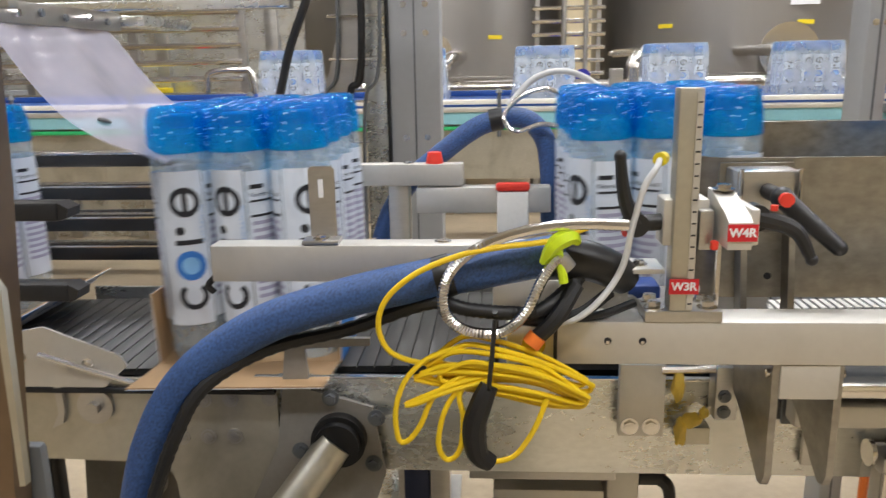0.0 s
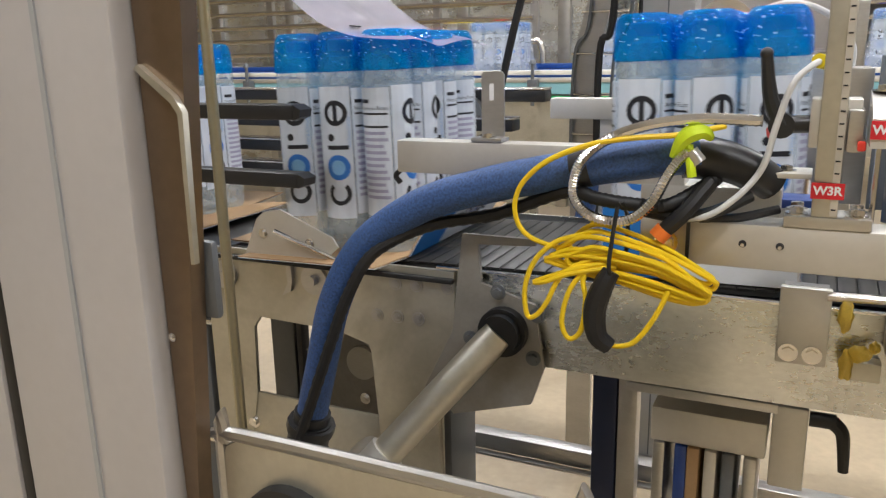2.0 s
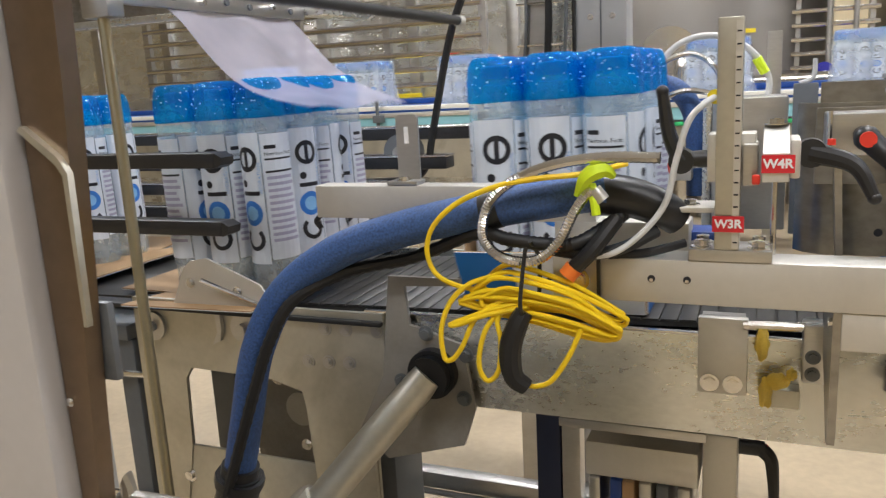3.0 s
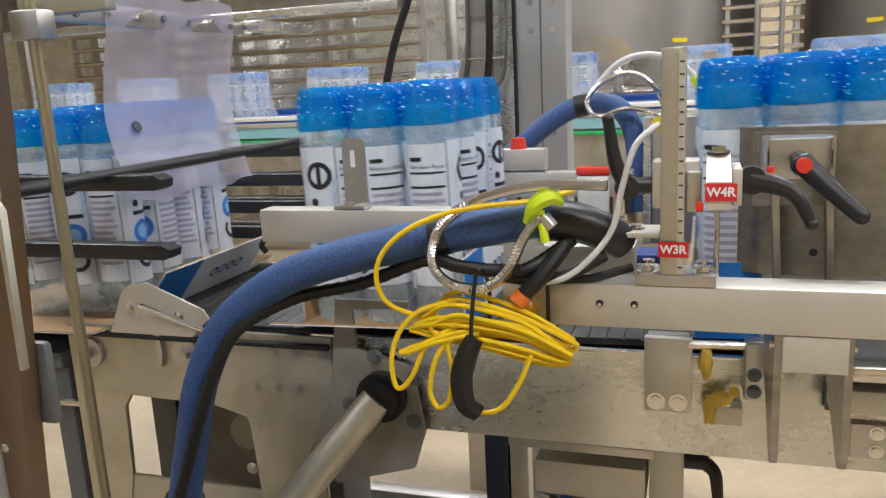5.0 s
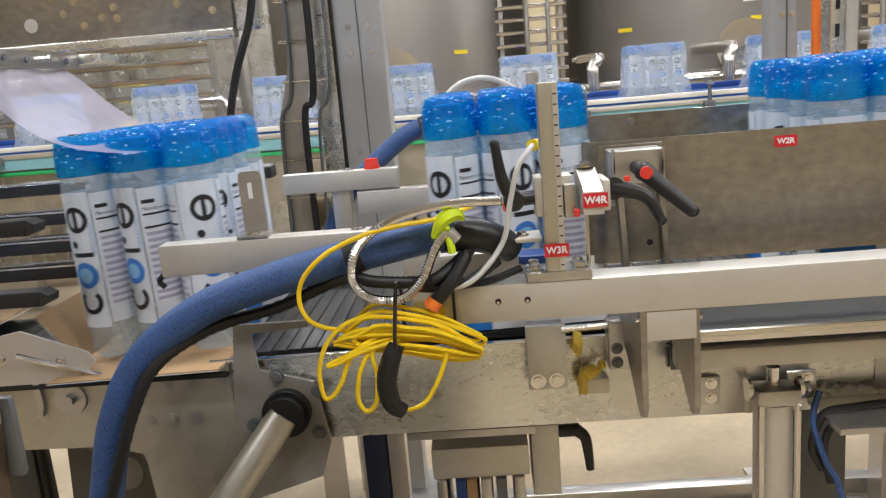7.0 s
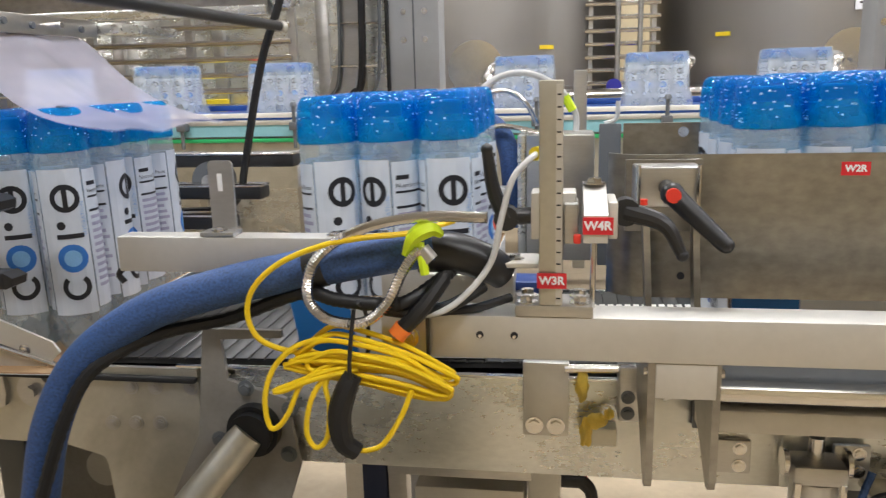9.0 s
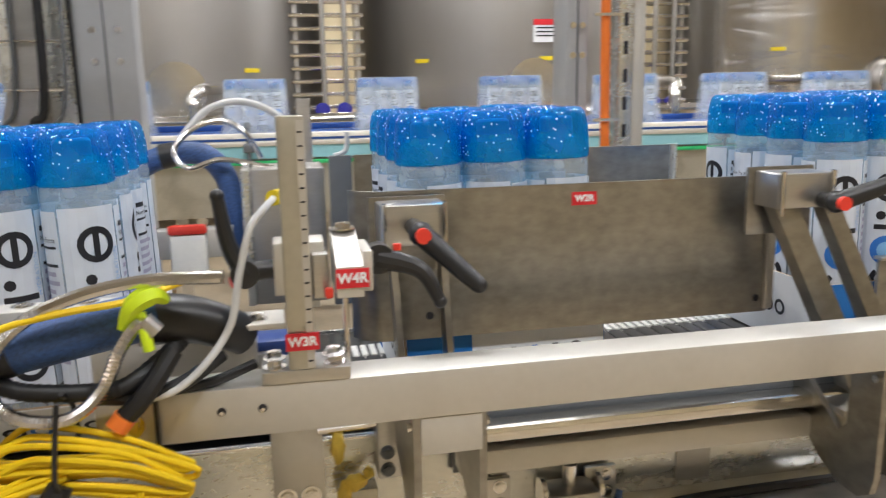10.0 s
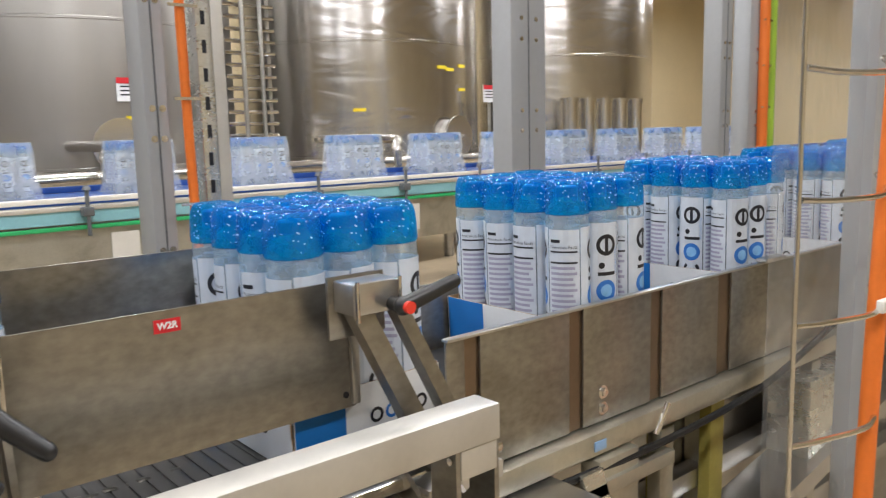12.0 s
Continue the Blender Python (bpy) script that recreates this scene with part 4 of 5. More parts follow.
bc = thing("black_cable", "thin black corrugated cable along the navy hose", "cable", (-0.45, 0.78, 0.8))
part("cable", sweep(B(), [(-0.475, 0.775, 0.73), (-0.43, 0.77, 0.83), (-0.385, 0.77, 0.94), (-0.352, 0.775, 1.02), (-0.318, 0.79, 1.075), (-0.25, 0.815, 1.11), (-0.16, 0.825, 1.13), (-0.07, 0.81, 1.165), (-0.027, 0.80, 1.161), (0.016, 0.80, 1.157), (0.05, 0.805, 1.158), (0.085, 0.83, 1.178), (0.10, 0.85, 1.19)], 0.0075, 10, 12, 0.14, 2), RUBBER, bc)
part("branch", sweep(B(), [(0.09, 0.82, 1.182), (0.068, 0.80, 1.152), (0.045, 0.798, 1.128)], 0.009, 10), RUBBER, bc)
part("branch", sweep(B(), [(0.13, 0.85, 1.165), (0.095, 0.82, 1.15), (0.06, 0.81, 1.145), (0.02, 0.805, 1.15)], 0.007, 10), RUBBER, bc)
part("branch", sweep(B(), [(0.16, 0.86, 1.15), (0.12, 0.84, 1.142), (0.08, 0.83, 1.14)], 0.005, 10), RUBBER, bc)
part("orange_ring", rod(B(), (0.048, 0.799, 1.132), (0.040, 0.797, 1.122), 0.0105, 12), ORANGE, bc, "orange marker ring")

fx = thing("flexible_conduit", "looped silver flexible metal conduit", "conduit", (0.0, 0.8, 1.15))
part("tube", sweep(B(), [(0.140, 0.80, 1.252), (0.080, 0.80, 1.253), (0.024, 0.795, 1.245), (-0.021, 0.79, 1.227), (-0.047, 0.785, 1.200), (-0.051, 0.78, 1.167), (-0.030, 0.78, 1.145), (0.007, 0.78, 1.142), (0.034, 0.785, 1.162), (0.051, 0.79, 1.196), (0.066, 0.795, 1.216), (0.076, 0.80, 1.212)], 0.0055, 8, 20, 0.15, 2), SHINY, fx)
part("end_fitting", rod(B(), (0.070, 0.80, 1.218), (0.080, 0.80, 1.206), 0.009, 12), STEEL, fx)

at = thing("air_tube", "milky white pneumatic tube", "tube", (0.15, 0.84, 1.2))
part("tube", sweep(B(), [(0.19, 0.90, 1.31), (0.178, 0.86, 1.303), (0.163, 0.845, 1.285), (0.151, 0.84, 1.243), (0.141, 0.835, 1.199), (0.117, 0.82, 1.167), (0.086, 0.81, 1.146), (0.045, 0.81, 1.142)], 0.0036, 10, 8), WHITE_TUBE, at)
part("fitting", rod(B(), (0.186, 0.885, 1.309), (0.199, 0.93, 1.305), 0.008, 10), YEL_TAG, at, "yellow push fitting")

yc = thing("yellow_cable", "coiled yellow sensor cable tied to the beam", "cable", (0.0, 0.8, 1.1))
YR = 0.0031
random.seed(5)
part("lead", sweep(B(), [(0.101, 0.83, 1.243), (0.060, 0.80, 1.236), (0.010, 0.79, 1.232), (-0.035, 0.785, 1.224), (-0.080, 0.78, 1.206), (-0.111, 0.78, 1.179), (-0.121, 0.78, 1.150), (-0.112, 0.78, 1.123), (-0.088, 0.785, 1.108), (-0.048, 0.79, 1.101), (0.0, 0.79, 1.098)], YR, 8), YELLOW, yc)
for k in range(8):
    w = k / 7
    up, dn = 1.0 - 0.75 * w, 0.35 + 0.65 * w
    y = 0.800 - 0.018 * math.sin(math.pi * w) - 0.003 * (k % 2)
    e = 0.103 + random.uniform(-0.014, 0.004)
    l = -0.085 + random.uniform(0, 0.03)
    m = 1.100 - 0.0030 * k + random.uniform(-0.002, 0.002)
    loop = [(l, y, m + 0.006), (l + 0.03, y - 0.004, m + 0.030 * up), (-0.002, y - 0.006, m + 0.028 * up), (0.05, y - 0.004, m + 0.010 * up), (e - 0.006, y, m - 0.016), (e, y + 0.004, m - 0.023), (e - 0.010, y + 0.006, m - 0.029), (0.05, y + 0.004, m - 0.020 * dn - 0.005), (0.0, y + 0.002, m - 0.012 * dn), (-0.05, y + 0.002, m - 0.004), (l, y, m + 0.004)]
    part("turn", sweep(B(), loop, YR, 8, 6), YELLOW, yc)
for loop in ([(-0.04, 0.785, 1.122), (-0.070, 0.78, 1.112), (-0.093, 0.775, 1.090), (-0.104, 0.77, 1.058), (-0.102, 0.77, 1.024), (-0.092, 0.77, 1.022), (-0.078, 0.77, 1.040), (-0.062, 0.775, 1.073), (-0.030, 0.78, 1.094), (0.0, 0.785, 1.098)],
             [(0.0, 0.785, 1.092), (-0.028, 0.78, 1.086), (-0.050, 0.772, 1.060), (-0.059, 0.77, 1.020), (-0.050, 0.77, 1.000), (-0.036, 0.77, 1.012), (-0.032, 0.772, 1.048), (-0.036, 0.775, 1.072), (-0.026, 0.78, 1.088)],
             [(0.0, 0.782, 1.094), (-0.035, 0.776, 1.087), (-0.075, 0.772, 1.072), (-0.093, 0.77, 1.064), (-0.080, 0.77, 1.066), (-0.05, 0.772, 1.078), (0.0, 0.78, 1.089)],
             [(-0.006, 0.775, 0.997), (0.008, 0.775, 0.997), (0.026, 0.775, 1.006), (0.045, 0.778, 1.035), (0.058, 0.785, 1.066)]):
    part("droop", sweep(B(), loop, YR, 8, 7), YELLOW, yc)
part("black_wrap", sweep(B(), [(-0.004, 0.775, 1.085), (-0.012, 0.77, 1.068), (-0.020, 0.768, 1.040), (-0.017, 0.768, 1.010), (-0.003, 0.772, 0.996)], lambda u: 0.010 + 0.003 * math.sin(math.pi * u), 10), RUBBER, yc, "black tape-wrapped plug")
part("tie", sweep(B(), [(0.002, 0.768, 1.160), (-0.001, 0.760, 1.125), (-0.004, 0.762, 1.09), (0.0, 0.785, 1.075), (0.004, 0.81, 1.10), (0.004, 0.81, 1.14), (0.002, 0.785, 1.163)], 0.0026, 6), BLACK, yc, "black cable tie")
part("beam_tie", box(B(), 0.067, 0.071, 0.8255, 0.8285, 1.086, 1.139), BLACK, yc, "black cable tie")

hb = thing("cable_hose", "navy braided cable hose behind the packs", "hose", (-0.2, 1.52, 1.1))
part("sleeve", sweep(B(), [(-0.25, 1.54, 0.95), (-0.215, 1.54, 1.10), (-0.166, 1.54, 1.185), (-0.110, 1.54, 1.236), (-0.023, 1.54, 1.297), (0.055, 1.54, 1.310), (0.098, 1.54, 1.275), (0.112, 1.54, 1.21), (0.115, 1.54, 1.1)], 0.02, 18, 10), BLUE_SLEEVE, hb)
part("collar", sweep(B(), [(-0.005, 1.54, 1.305), (0.01, 1.54, 1.308), (0.02, 1.54, 1.309)], 0.022, 16, 4), BLACK, hb, "black tape collar")
fb = thing("flexible_conduit", "looped silver flexible metal conduit on the back hose", "conduit", (0.05, 1.5, 1.3))
part("tube", sweep(B(), [(0.19, 1.52, 1.28), (0.10, 1.505, 1.300), (0.045, 1.50, 1.288), (0.022, 1.50, 1.315), (0.05, 1.505, 1.350), (0.10, 1.51, 1.366), (0.14, 1.51, 1.345), (0.165, 1.52, 1.30)], 0.0045, 8, 20, 0.16, 2), SHINY, fb)
ft = thing("air_tube", "milky white pneumatic tube arching behind the packs", "tube", (0.1, 1.52, 1.3))
part("tube", sweep(B(), [(0.03, 1.52, 1.335), (0.08, 1.53, 1.385), (0.14, 1.54, 1.397), (0.20, 1.55, 1.37), (0.235, 1.56, 1.32), (0.235, 1.56, 1.27)], 0.006, 10, 8), WHITE_TUBE, ft)
part("fitting", rod(B(), (0.215, 1.552, 1.352), (0.23, 1.557, 1.325), 0.009, 10), LIME, ft, "lime push fitting")

# ---- under the line ----
bg = thing("bearing_shaft", "round bearing with a slanting steel drive shaft", "shaft", (-0.21, 0.98, 0.915))
bm = B()
prism(bm, [(-0.28, 1.06), (-0.165, 1.06), (-0.165, 1.05), (-0.255, 1.045), (-0.25, 0.985), (-0.165, 0.96), (-0.15, 0.86), (-0.17, 0.80), (-0.30, 0.76), (-0.35, 0.80), (-0.30, 0.90)], "y", 0.984, 0.992)
part("bracket", bm, BRACKET_M, bg)
bm = B()
rod(bm, (-0.212, 0.968, 0.915), (-0.212, 0.99, 0.915), 0.038, 28)
rod(bm, (-0.212, 0.955, 0.915), (-0.212, 0.97, 0.915), 0.031, 28)
part("bearing", bm, RUBBER, bg, "black rubber bearing")
for a in (30, 100, 200, 320):
    bolt(bg, (-0.212 + 0.06 * math.cos(radians(a)), 0.984, 0.915 + 0.06 * math.sin(radians(a))), "y", 0.008, 0.008, GREY_DARK)
part("shaft", rod(B(), (-0.215, 0.965, 0.915), (-0.47, 0.80, 0.60), 0.025, 22), STEEL_OLIVE, bg, "slanting steel shaft")
part("shaft_collar", rod(B(), (-0.36, 0.871, 0.736), (-0.40, 0.845, 0.687), 0.030, 22), STEEL_LIGHT, bg)
part("lower_shaft", rod(B(), (-0.40, 1.05, 0.75), (-0.52, 0.98, 0.60), 0.02, 16), STEEL, bg)

cy = thing("air_cylinder", "upright pneumatic cylinder under the frame", "cylinder", (0.535, 0.98, 0))
part("barrel", rod(B(), (0.535, 0.98, 0.0), (0.535, 0.98, 0.885), 0.029, 24), STEEL_LIGHT, cy)
part("head", box(B(), 0.502, 0.568, 0.95, 1.0, 0.885, 0.912, 0.006), STEEL, cy)
part("rod_eye", rod(B(), (0.535, 0.98, 0.912), (0.535, 0.98, 0.94), 0.010, 14), SHINY, cy)
for x in (0.495, 0.57):
    part("clevis", rod(B(), (x, 0.98, 0.905), (x + 0.006, 0.98, 0.905), 0.018, 18), SHINY, cy)
for x in (0.508, 0.562):
    part("tie_rod", rod(B(), (x, 0.953, 0.0), (x, 0.953, 0.89), 0.005, 8), SHINY, cy)
tb = thing("air_tube", "blue pneumatic tube beside the cylinder", "tube", (0.6, 0.96, 0.8))
part("tube", sweep(B(), [(0.60, 0.97, 0.90), (0.585, 0.955, 0.86), (0.60, 0.945, 0.80), (0.625, 0.945, 0.74), (0.64, 0.95, 0.60), (0.64, 0.96, 0.2)], 0.005, 8), BLUE_SLEEVE, tb)
kb = thing("black_cable", "black cables looped beside the cylinder", "cable", (0.6, 0.97, 0.9))
part("cable", sweep(B(), [(0.60, 0.955, 0.78), (0.585, 0.955, 0.82), (0.60, 0.955, 0.868), (0.65, 0.96, 0.875), (0.75, 0.97, 0.875), (1.0, 0.98, 0.87)], 0.007, 8), RUBBER, kb)
part("cable", sweep(B(), [(0.61, 0.95, 0.76), (0.60, 0.95, 0.82), (0.62, 0.95, 0.858), (0.70, 0.96, 0.862), (1.0, 0.975, 0.86)], 0.006, 8), RUBBER, kb)
db = thing("leg_plate", "dark steel support leg of the packing frame", "leg", (0.63, 1.06, 0))
part("leg", box(B(), 0.60, 0.68, 1.05, 1.10, 0, 0.86, 0.004), GREY_DARK, db)

nl = thing("frame_leg", "navy painted support leg under the frame", "leg", (-0.14, 1.35, 0))
part("post", box(B(), -0.175, -0.125, 1.38, 1.43, 0, 0.86, 0.004), NAVY, nl)
part("side_bar", box(B(), -0.122, -0.085, 1.38, 1.42, 0, 0.86, 0.002), STEEL, nl)

su = thing("slide_unit", "scuffed stainless slide unit under the frame", "slide", (0.08, 1.1, 0.7))
part("top_plate", box(B(), -0.035, 0.175, 1.03, 1.24, 0.828, 0.842, 0.002), STEEL, su)
part("carriage", box(B(), 0.0, 0.163, 1.05, 1.22, 0.745, 0.80, 0.003), STEEL_LIGHT, su)
for k, (x, m) in enumerate(((0.005, STEEL), (0.037, BLUE_PART), (0.055, CARD), (0.08, STEEL_LIGHT), (0.105, GREY_DARK), (0.135, STEEL))):
    part("slide_rail", box(B(), x, x + 0.018, 1.045, 1.20, 0.60, 0.7445, 0.003), m, su)
for x in (0.025, 0.075, 0.13):
    bolt(su, (x, 1.10, 0.80), "z", 0.005, 0.002, GREY_DARK)
part("clamp_box", box(B(), 0.168, 0.215, 1.06, 1.14, 0.70, 0.828, 0.003), STEEL_LIGHT, su)
part("hub", rod(B(), (0.216, 1.07, 0.812), (0.25, 1.07, 0.812), 0.011, 14), BLACK, su)
part("handle", sweep(B(), [(0.245, 1.07, 0.812), (0.258, 1.065, 0.80), (0.262, 1.06, 0.775), (0.264, 1.058, 0.745)], lambda u: 0.011 - 0.004 * u, 10), BLACK, su, "black clamping handle")
part("red_button", rod(B(), (0.25, 1.07, 0.812), (0.254, 1.07, 0.812), 0.007, 12), RED, su)
part("post", box(B(), 0.04, 0.12, 1.08, 1.18, 0, 0.60, 0.004), STEEL, su)

lr = thing("floor_rail", "long stainless floor-level tie rail of the frame", "rail", (0.3, 1.5, 0.43))
part("bar", box(B(), -0.8, 1.4, 1.49, 1.53, 0.41, 0.45, 0.003), STEEL, lr)
part("flange", box(B(), -0.8, 1.4, 1.47, 1.489, 0.405, 0.411, 0.001), STEEL, lr)

ch = thing("drive_chain", "oily black roller chain under the frame", "chain", (-0.3, 1.2, 0.5))
cl = finish(box(B(), -0.011, 0.011, -0.008, 0.008, -0.008, 0.008, 0.004), CHAIN_M, "chain_link")
for row, (a, b) in enumerate((((-0.75, 1.15, 0.62), (0.1, 1.2, 0.40)), ((-0.75, 1.15, 0.54), (0.1, 1.2, 0.33)))):
    a, b = Vector(a), Vector(b)
    n = 46
    for k in range(n):
        ob = new("chain_link", cl)
        ob.location = a.lerp(b, k / (n - 1)) - Vector((-0.3, 1.2, 0.5)) + Vector((0, 0, -0.03 * math.sin(math.pi * k / (n - 1))))
        ob.rotation_euler = (0, math.atan2(a.z - b.z, b.x - a.x), 0)
        ob.parent = ch
oc = thing("drive_chain", "oily black roller chain beside the outfeed guide", "chain", (0.7, 1.0, 1.0))
for k in range(22):
    ob = new("chain_link", cl)
    ob.location = (-0.28 + k * 0.024, 0.222, -0.002 + 0.002 * (k % 2))
    ob.parent = oc

# low machine behind the lower frame, seen between the legs
lm = thing("gearmotor", "grey gear motor on a plate under the infeed", "motor", (-0.55, 1.3, 0))
part("body", box(B(), -0.62, -0.42, 1.25, 1.42, 0.66, 0.84, 0.02), GREY_DARK, lm)
part("stand", box(B(), -0.6, -0.44, 1.27, 1.4, 0, 0.66, 0.006), GREY_DARK, lm)
part("shroud", prism(B(), [(-0.70, 0.50), (-0.72, 0.62), (-0.70, 0.90), (-0.50, 0.90), (-0.48, 0.50)], "y", 1.20, 1.245), BRACKET_M, lm)
part("flange", rod(B(), (-0.60, 1.19, 0.72), (-0.60, 1.2, 0.72), 0.035, 24), STEEL, lm)
for x, z in ((-0.655, 0.775), (-0.55, 0.77), (-0.60, 0.64)):
    bolt(lm, (x, 1.2, z), "y", 0.008, 0.008)
ip = thing("frame_leg", "dark grey steel leg behind the cheek plate", "leg", (-0.87, 1.33, 0))
part("post", box(B(), -0.91, -0.845, 1.30, 1.36, 0, 0.93, 0.004), GREY_DARK, ip)
part("chain_edge", box(B(), -0.84, -0.825, 1.30, 1.33, 0.3, 0.93, 0.004), RUBBER, ip, "black toothed belt edge")

# ---- upstream wrapping station and guard ----
tm = thing("film_wrapper", "stainless bridge of the film wrapping station", "machine", (-0.8, 1.3, 1.5))
part("web_bar", box(B(), -0.70, -0.685, 0.925, 1.466, 1.484, 1.516, 0.002), STEEL, tm, "bolted stainless film web bar")
for k in range(7):
    y = 0.99 + k * 0.07
    part("bolt", rod(B(), (-0.685, y, 1.498 + 0.004 * (k % 2)), (-0.680 + 0.005 * (k % 3 == 2), y, 1.498 + 0.004 * (k % 2)), 0.006, 8), SHINY if k % 3 == 2 else GREY_DARK, tm)
part("bar_arm", box(B(), -0.70, -0.64, 1.467, 1.702, 1.492, 1.512, 0.003), STEEL_DARK, tm)
part("bar_stay", box(B(), -0.705, -0.55, 0.90, 0.924, 1.488, 1.512, 0.003), STEEL_OLIVE, tm)
part("bridge", box(B(), -1.9, -0.425, 1.705, 1.74, 1.535, 1.98, 0.004), GUIDE_STEEL, tm)
part("bridge_lip", box(B(), -1.9, -0.425, 1.69, 1.704, 1.535, 1.556, 0.003), STEEL_DARK, tm)
part("bridge_tab", box(B(), -0.424, -0.36, 1.715, 1.73, 1.55, 1.98, 0.003), STEEL_DARK, tm)
part("sight_hole", rod(B(), (-0.90, 1.703, 1.60), (-0.90, 1.705, 1.60), 0.016, 20), STEEL_LIGHT, tm)
for k, (x, z) in enumerate(((-0.82, 1.62), (-0.79, 1.645), (-0.775, 1.59), (-0.73, 1.605), (-0.70, 1.625), (-0.695, 1.60), (-0.84, 1.66), (-0.62, 1.70), (-0.55, 1.62), (-0.47, 1.60))):
    bolt(tm, (x, 1.705, z), "y", 0.006, 0.004)
part("bridge_post", box(B(), -1.9, -1.82, 1.745, 1.82, 0, 1.98, 0.004), GREY_PAINT, tm)

cg = thing("chain_track", "dark upright chain track of the wrapping bars", "chain track", (-0.4, 1.62, 1.1))
part("track", sweep(B(), [(-0.33, 1.62, 1.85), (-0.355, 1.62, 1.60), (-0.417, 1.62, 1.43), (-0.47, 1.62, 1.22), (-0.485, 1.62, 1.16), (-0.52, 1.62, 1.125), (-0.60, 1.62, 1.115), (-0.95, 1.62, 1.11)], 0.009, 8, 8), RUBBER, cg)
part("sprocket", rod(B(), (-0.545, 1.60, 1.185), (-0.545, 1.645, 1.185), 0.042, 24), GREY_DARK, cg)
part("sprocket_hub", rod(B(), (-0.545, 1.59, 1.185), (-0.545, 1.60, 1.185), 0.015, 14), STEEL, cg)

for z, y in ((1.238, 0.98), (1.128, 0.98)):
    pg = thing("pusher_bar", "black plastic lane guide bar", "guide bar", (-0.7, y, z), "black lane guides")
    part("bar", box(B(), -1.5, -0.565, y - 0.012, y + 0.02, z - 0.013, z + 0.012, 0.004), BLACK, pg)
    part("tip", prism(B(), [(-0.565, z - 0.013), (-0.553, z - 0.008), (-0.550, z + 0.004), (-0.565, z + 0.012)], "y", y - 0.012, y + 0.02), BLACK, pg)
    part("bracket", box(B(), -1.5, -1.46, y + 0.02, y + 0.06, 0.985, z, 0.003), STEEL, pg)

rd = thing("guard_rod", "slim brass-coloured upright rod", "rod", (-0.533, 0.75, 0))
part("rod", rod(B(), (-0.533, 0.75, 0.0), (-0.533, 0.75, 1.75), 0.0075, 14), BRASS, rd)
part("clamp", box(B(), -0.555, -0.51, 0.735, 0.765, 1.44, 1.475, 0.004), STEEL, rd)

gd = thing("guard_door", "grey guard door frame with a bronze edge strip", "guard door", (-0.47, 0.47, 0.2))
part("panel", box(B(), -0.58, -0.374, 0.45, 0.49, 0.1, 2.1, 0.004), DOOR_GREY, gd)
part("groove", box(B(), -0.47, -0.464, 0.4475, 0.45, 0.12, 2.08), GREY_PAINT, gd)
part("seal", box(B(), -0.60, -0.582, 0.452, 0.488, 0.1, 2.1, 0.004), RUBBER, gd, "black rubber seal")
part("edge_strip", prism(B(), [(-0.3715, 2.1), (-0.276, 2.1), (-0.316, 1.35), (-0.338, 1.1), (-0.354, 0.9), (-0.362, 0.6), (-0.3715, 0.6)], "y", 0.475, 0.495), BRONZE, gd, "bronze edge strip")
part("next_frame", box(B(), -0.76, -0.602, 0.45, 0.49, 0.1, 2.1, 0.004), DOOR_GREY, gd)
bm = B()
prism(bm, [(-0.371, 1.318), (-0.366, 1.322), (-0.327, 1.294), (-0.318, 1.28), (-0.322, 1.14), (-0.326, 1.14), (-0.324, 1.278), (-0.331, 1.288)], "y", 0.468, 0.475)
part("hinge_bracket", bm, STEEL_OLIVE, gd)
part("hinge_leaf", box(B(), -0.352, -0.326, 0.497, 0.508, 1.075, 1.155, 0.005), GREY_DARK, gd)
for z in (0.7, 1.06, 1.5):
    bolt(gd, (-0.366, 0.475, z), "y", 0.003, 0.003)

wp = thing("guide_cover", "low cover plate with a pale rounded edge", "machine cover", (-0.15, 0.55, 0.7))
bm = B()
prism(bm, [(-0.345, 0.2), (-0.345, 0.915), (-0.34, 0.932), (-0.325, 0.94), (0.02, 0.94), (0.035, 0.932), (0.04, 0.915), (0.04, 0.2)], "y", 0.505, 0.515)
part("plate", bm, STEEL_OLIVE, wp, "brownish reflective plate")
part("edge", sweep(B(), [(-0.349, 0.51, 0.3), (-0.349, 0.51, 0.915), (-0.343, 0.51, 0.935), (-0.325, 0.51, 0.945), (0.02, 0.51, 0.945), (0.037, 0.51, 0.937), (0.044, 0.51, 0.918), (0.044, 0.51, 0.3)], 0.0075, 8, 5), STEEL, wp, "pale steel edge trim")
part("wheel", rod(B(), (-0.26, 0.49, 0.845), (-0.26, 0.505, 0.845), 0.06, 28), RUBBER, wp, "black disc")
for dx in (-0.035, 0.04):
    bolt(wp, (-0.26 + dx, 0.49, 0.86), "y", 0.009, 0.01)

# ---- downstream guard: wire frame, orange cable, clear panel ----
gw = thing("wire_guard", "stainless wire guard holding an orange cable", "guard", (1.7, 0.75, 0))
part("upright", rod(B(), (1.61, 0.75, 0.0), (1.59, 0.75, 2.2), 0.0045, 10), SHINY, gw)
for z in (0.70, 0.905, 1.135, 1.364, 1.594, 1.83):
    part("hoop", sweep(B(), [(1.605, 0.75, z), (1.70, 0.73, z - 0.006), (1.82, 0.70, z - 0.004), (1.90, 0.72, z + 0.01), (1.93, 0.75, z + 0.03)], 0.006, 8), SHINY, gw)
part("orange_cable", sweep(B(), [(1.86, 0.72, 0.0), (1.875, 0.72, 0.8), (1.895, 0.72, 1.2), (1.925, 0.72, 1.7), (1.945, 0.72, 2.2)], 0.019, 14), ORANGE, gw, "orange cable")
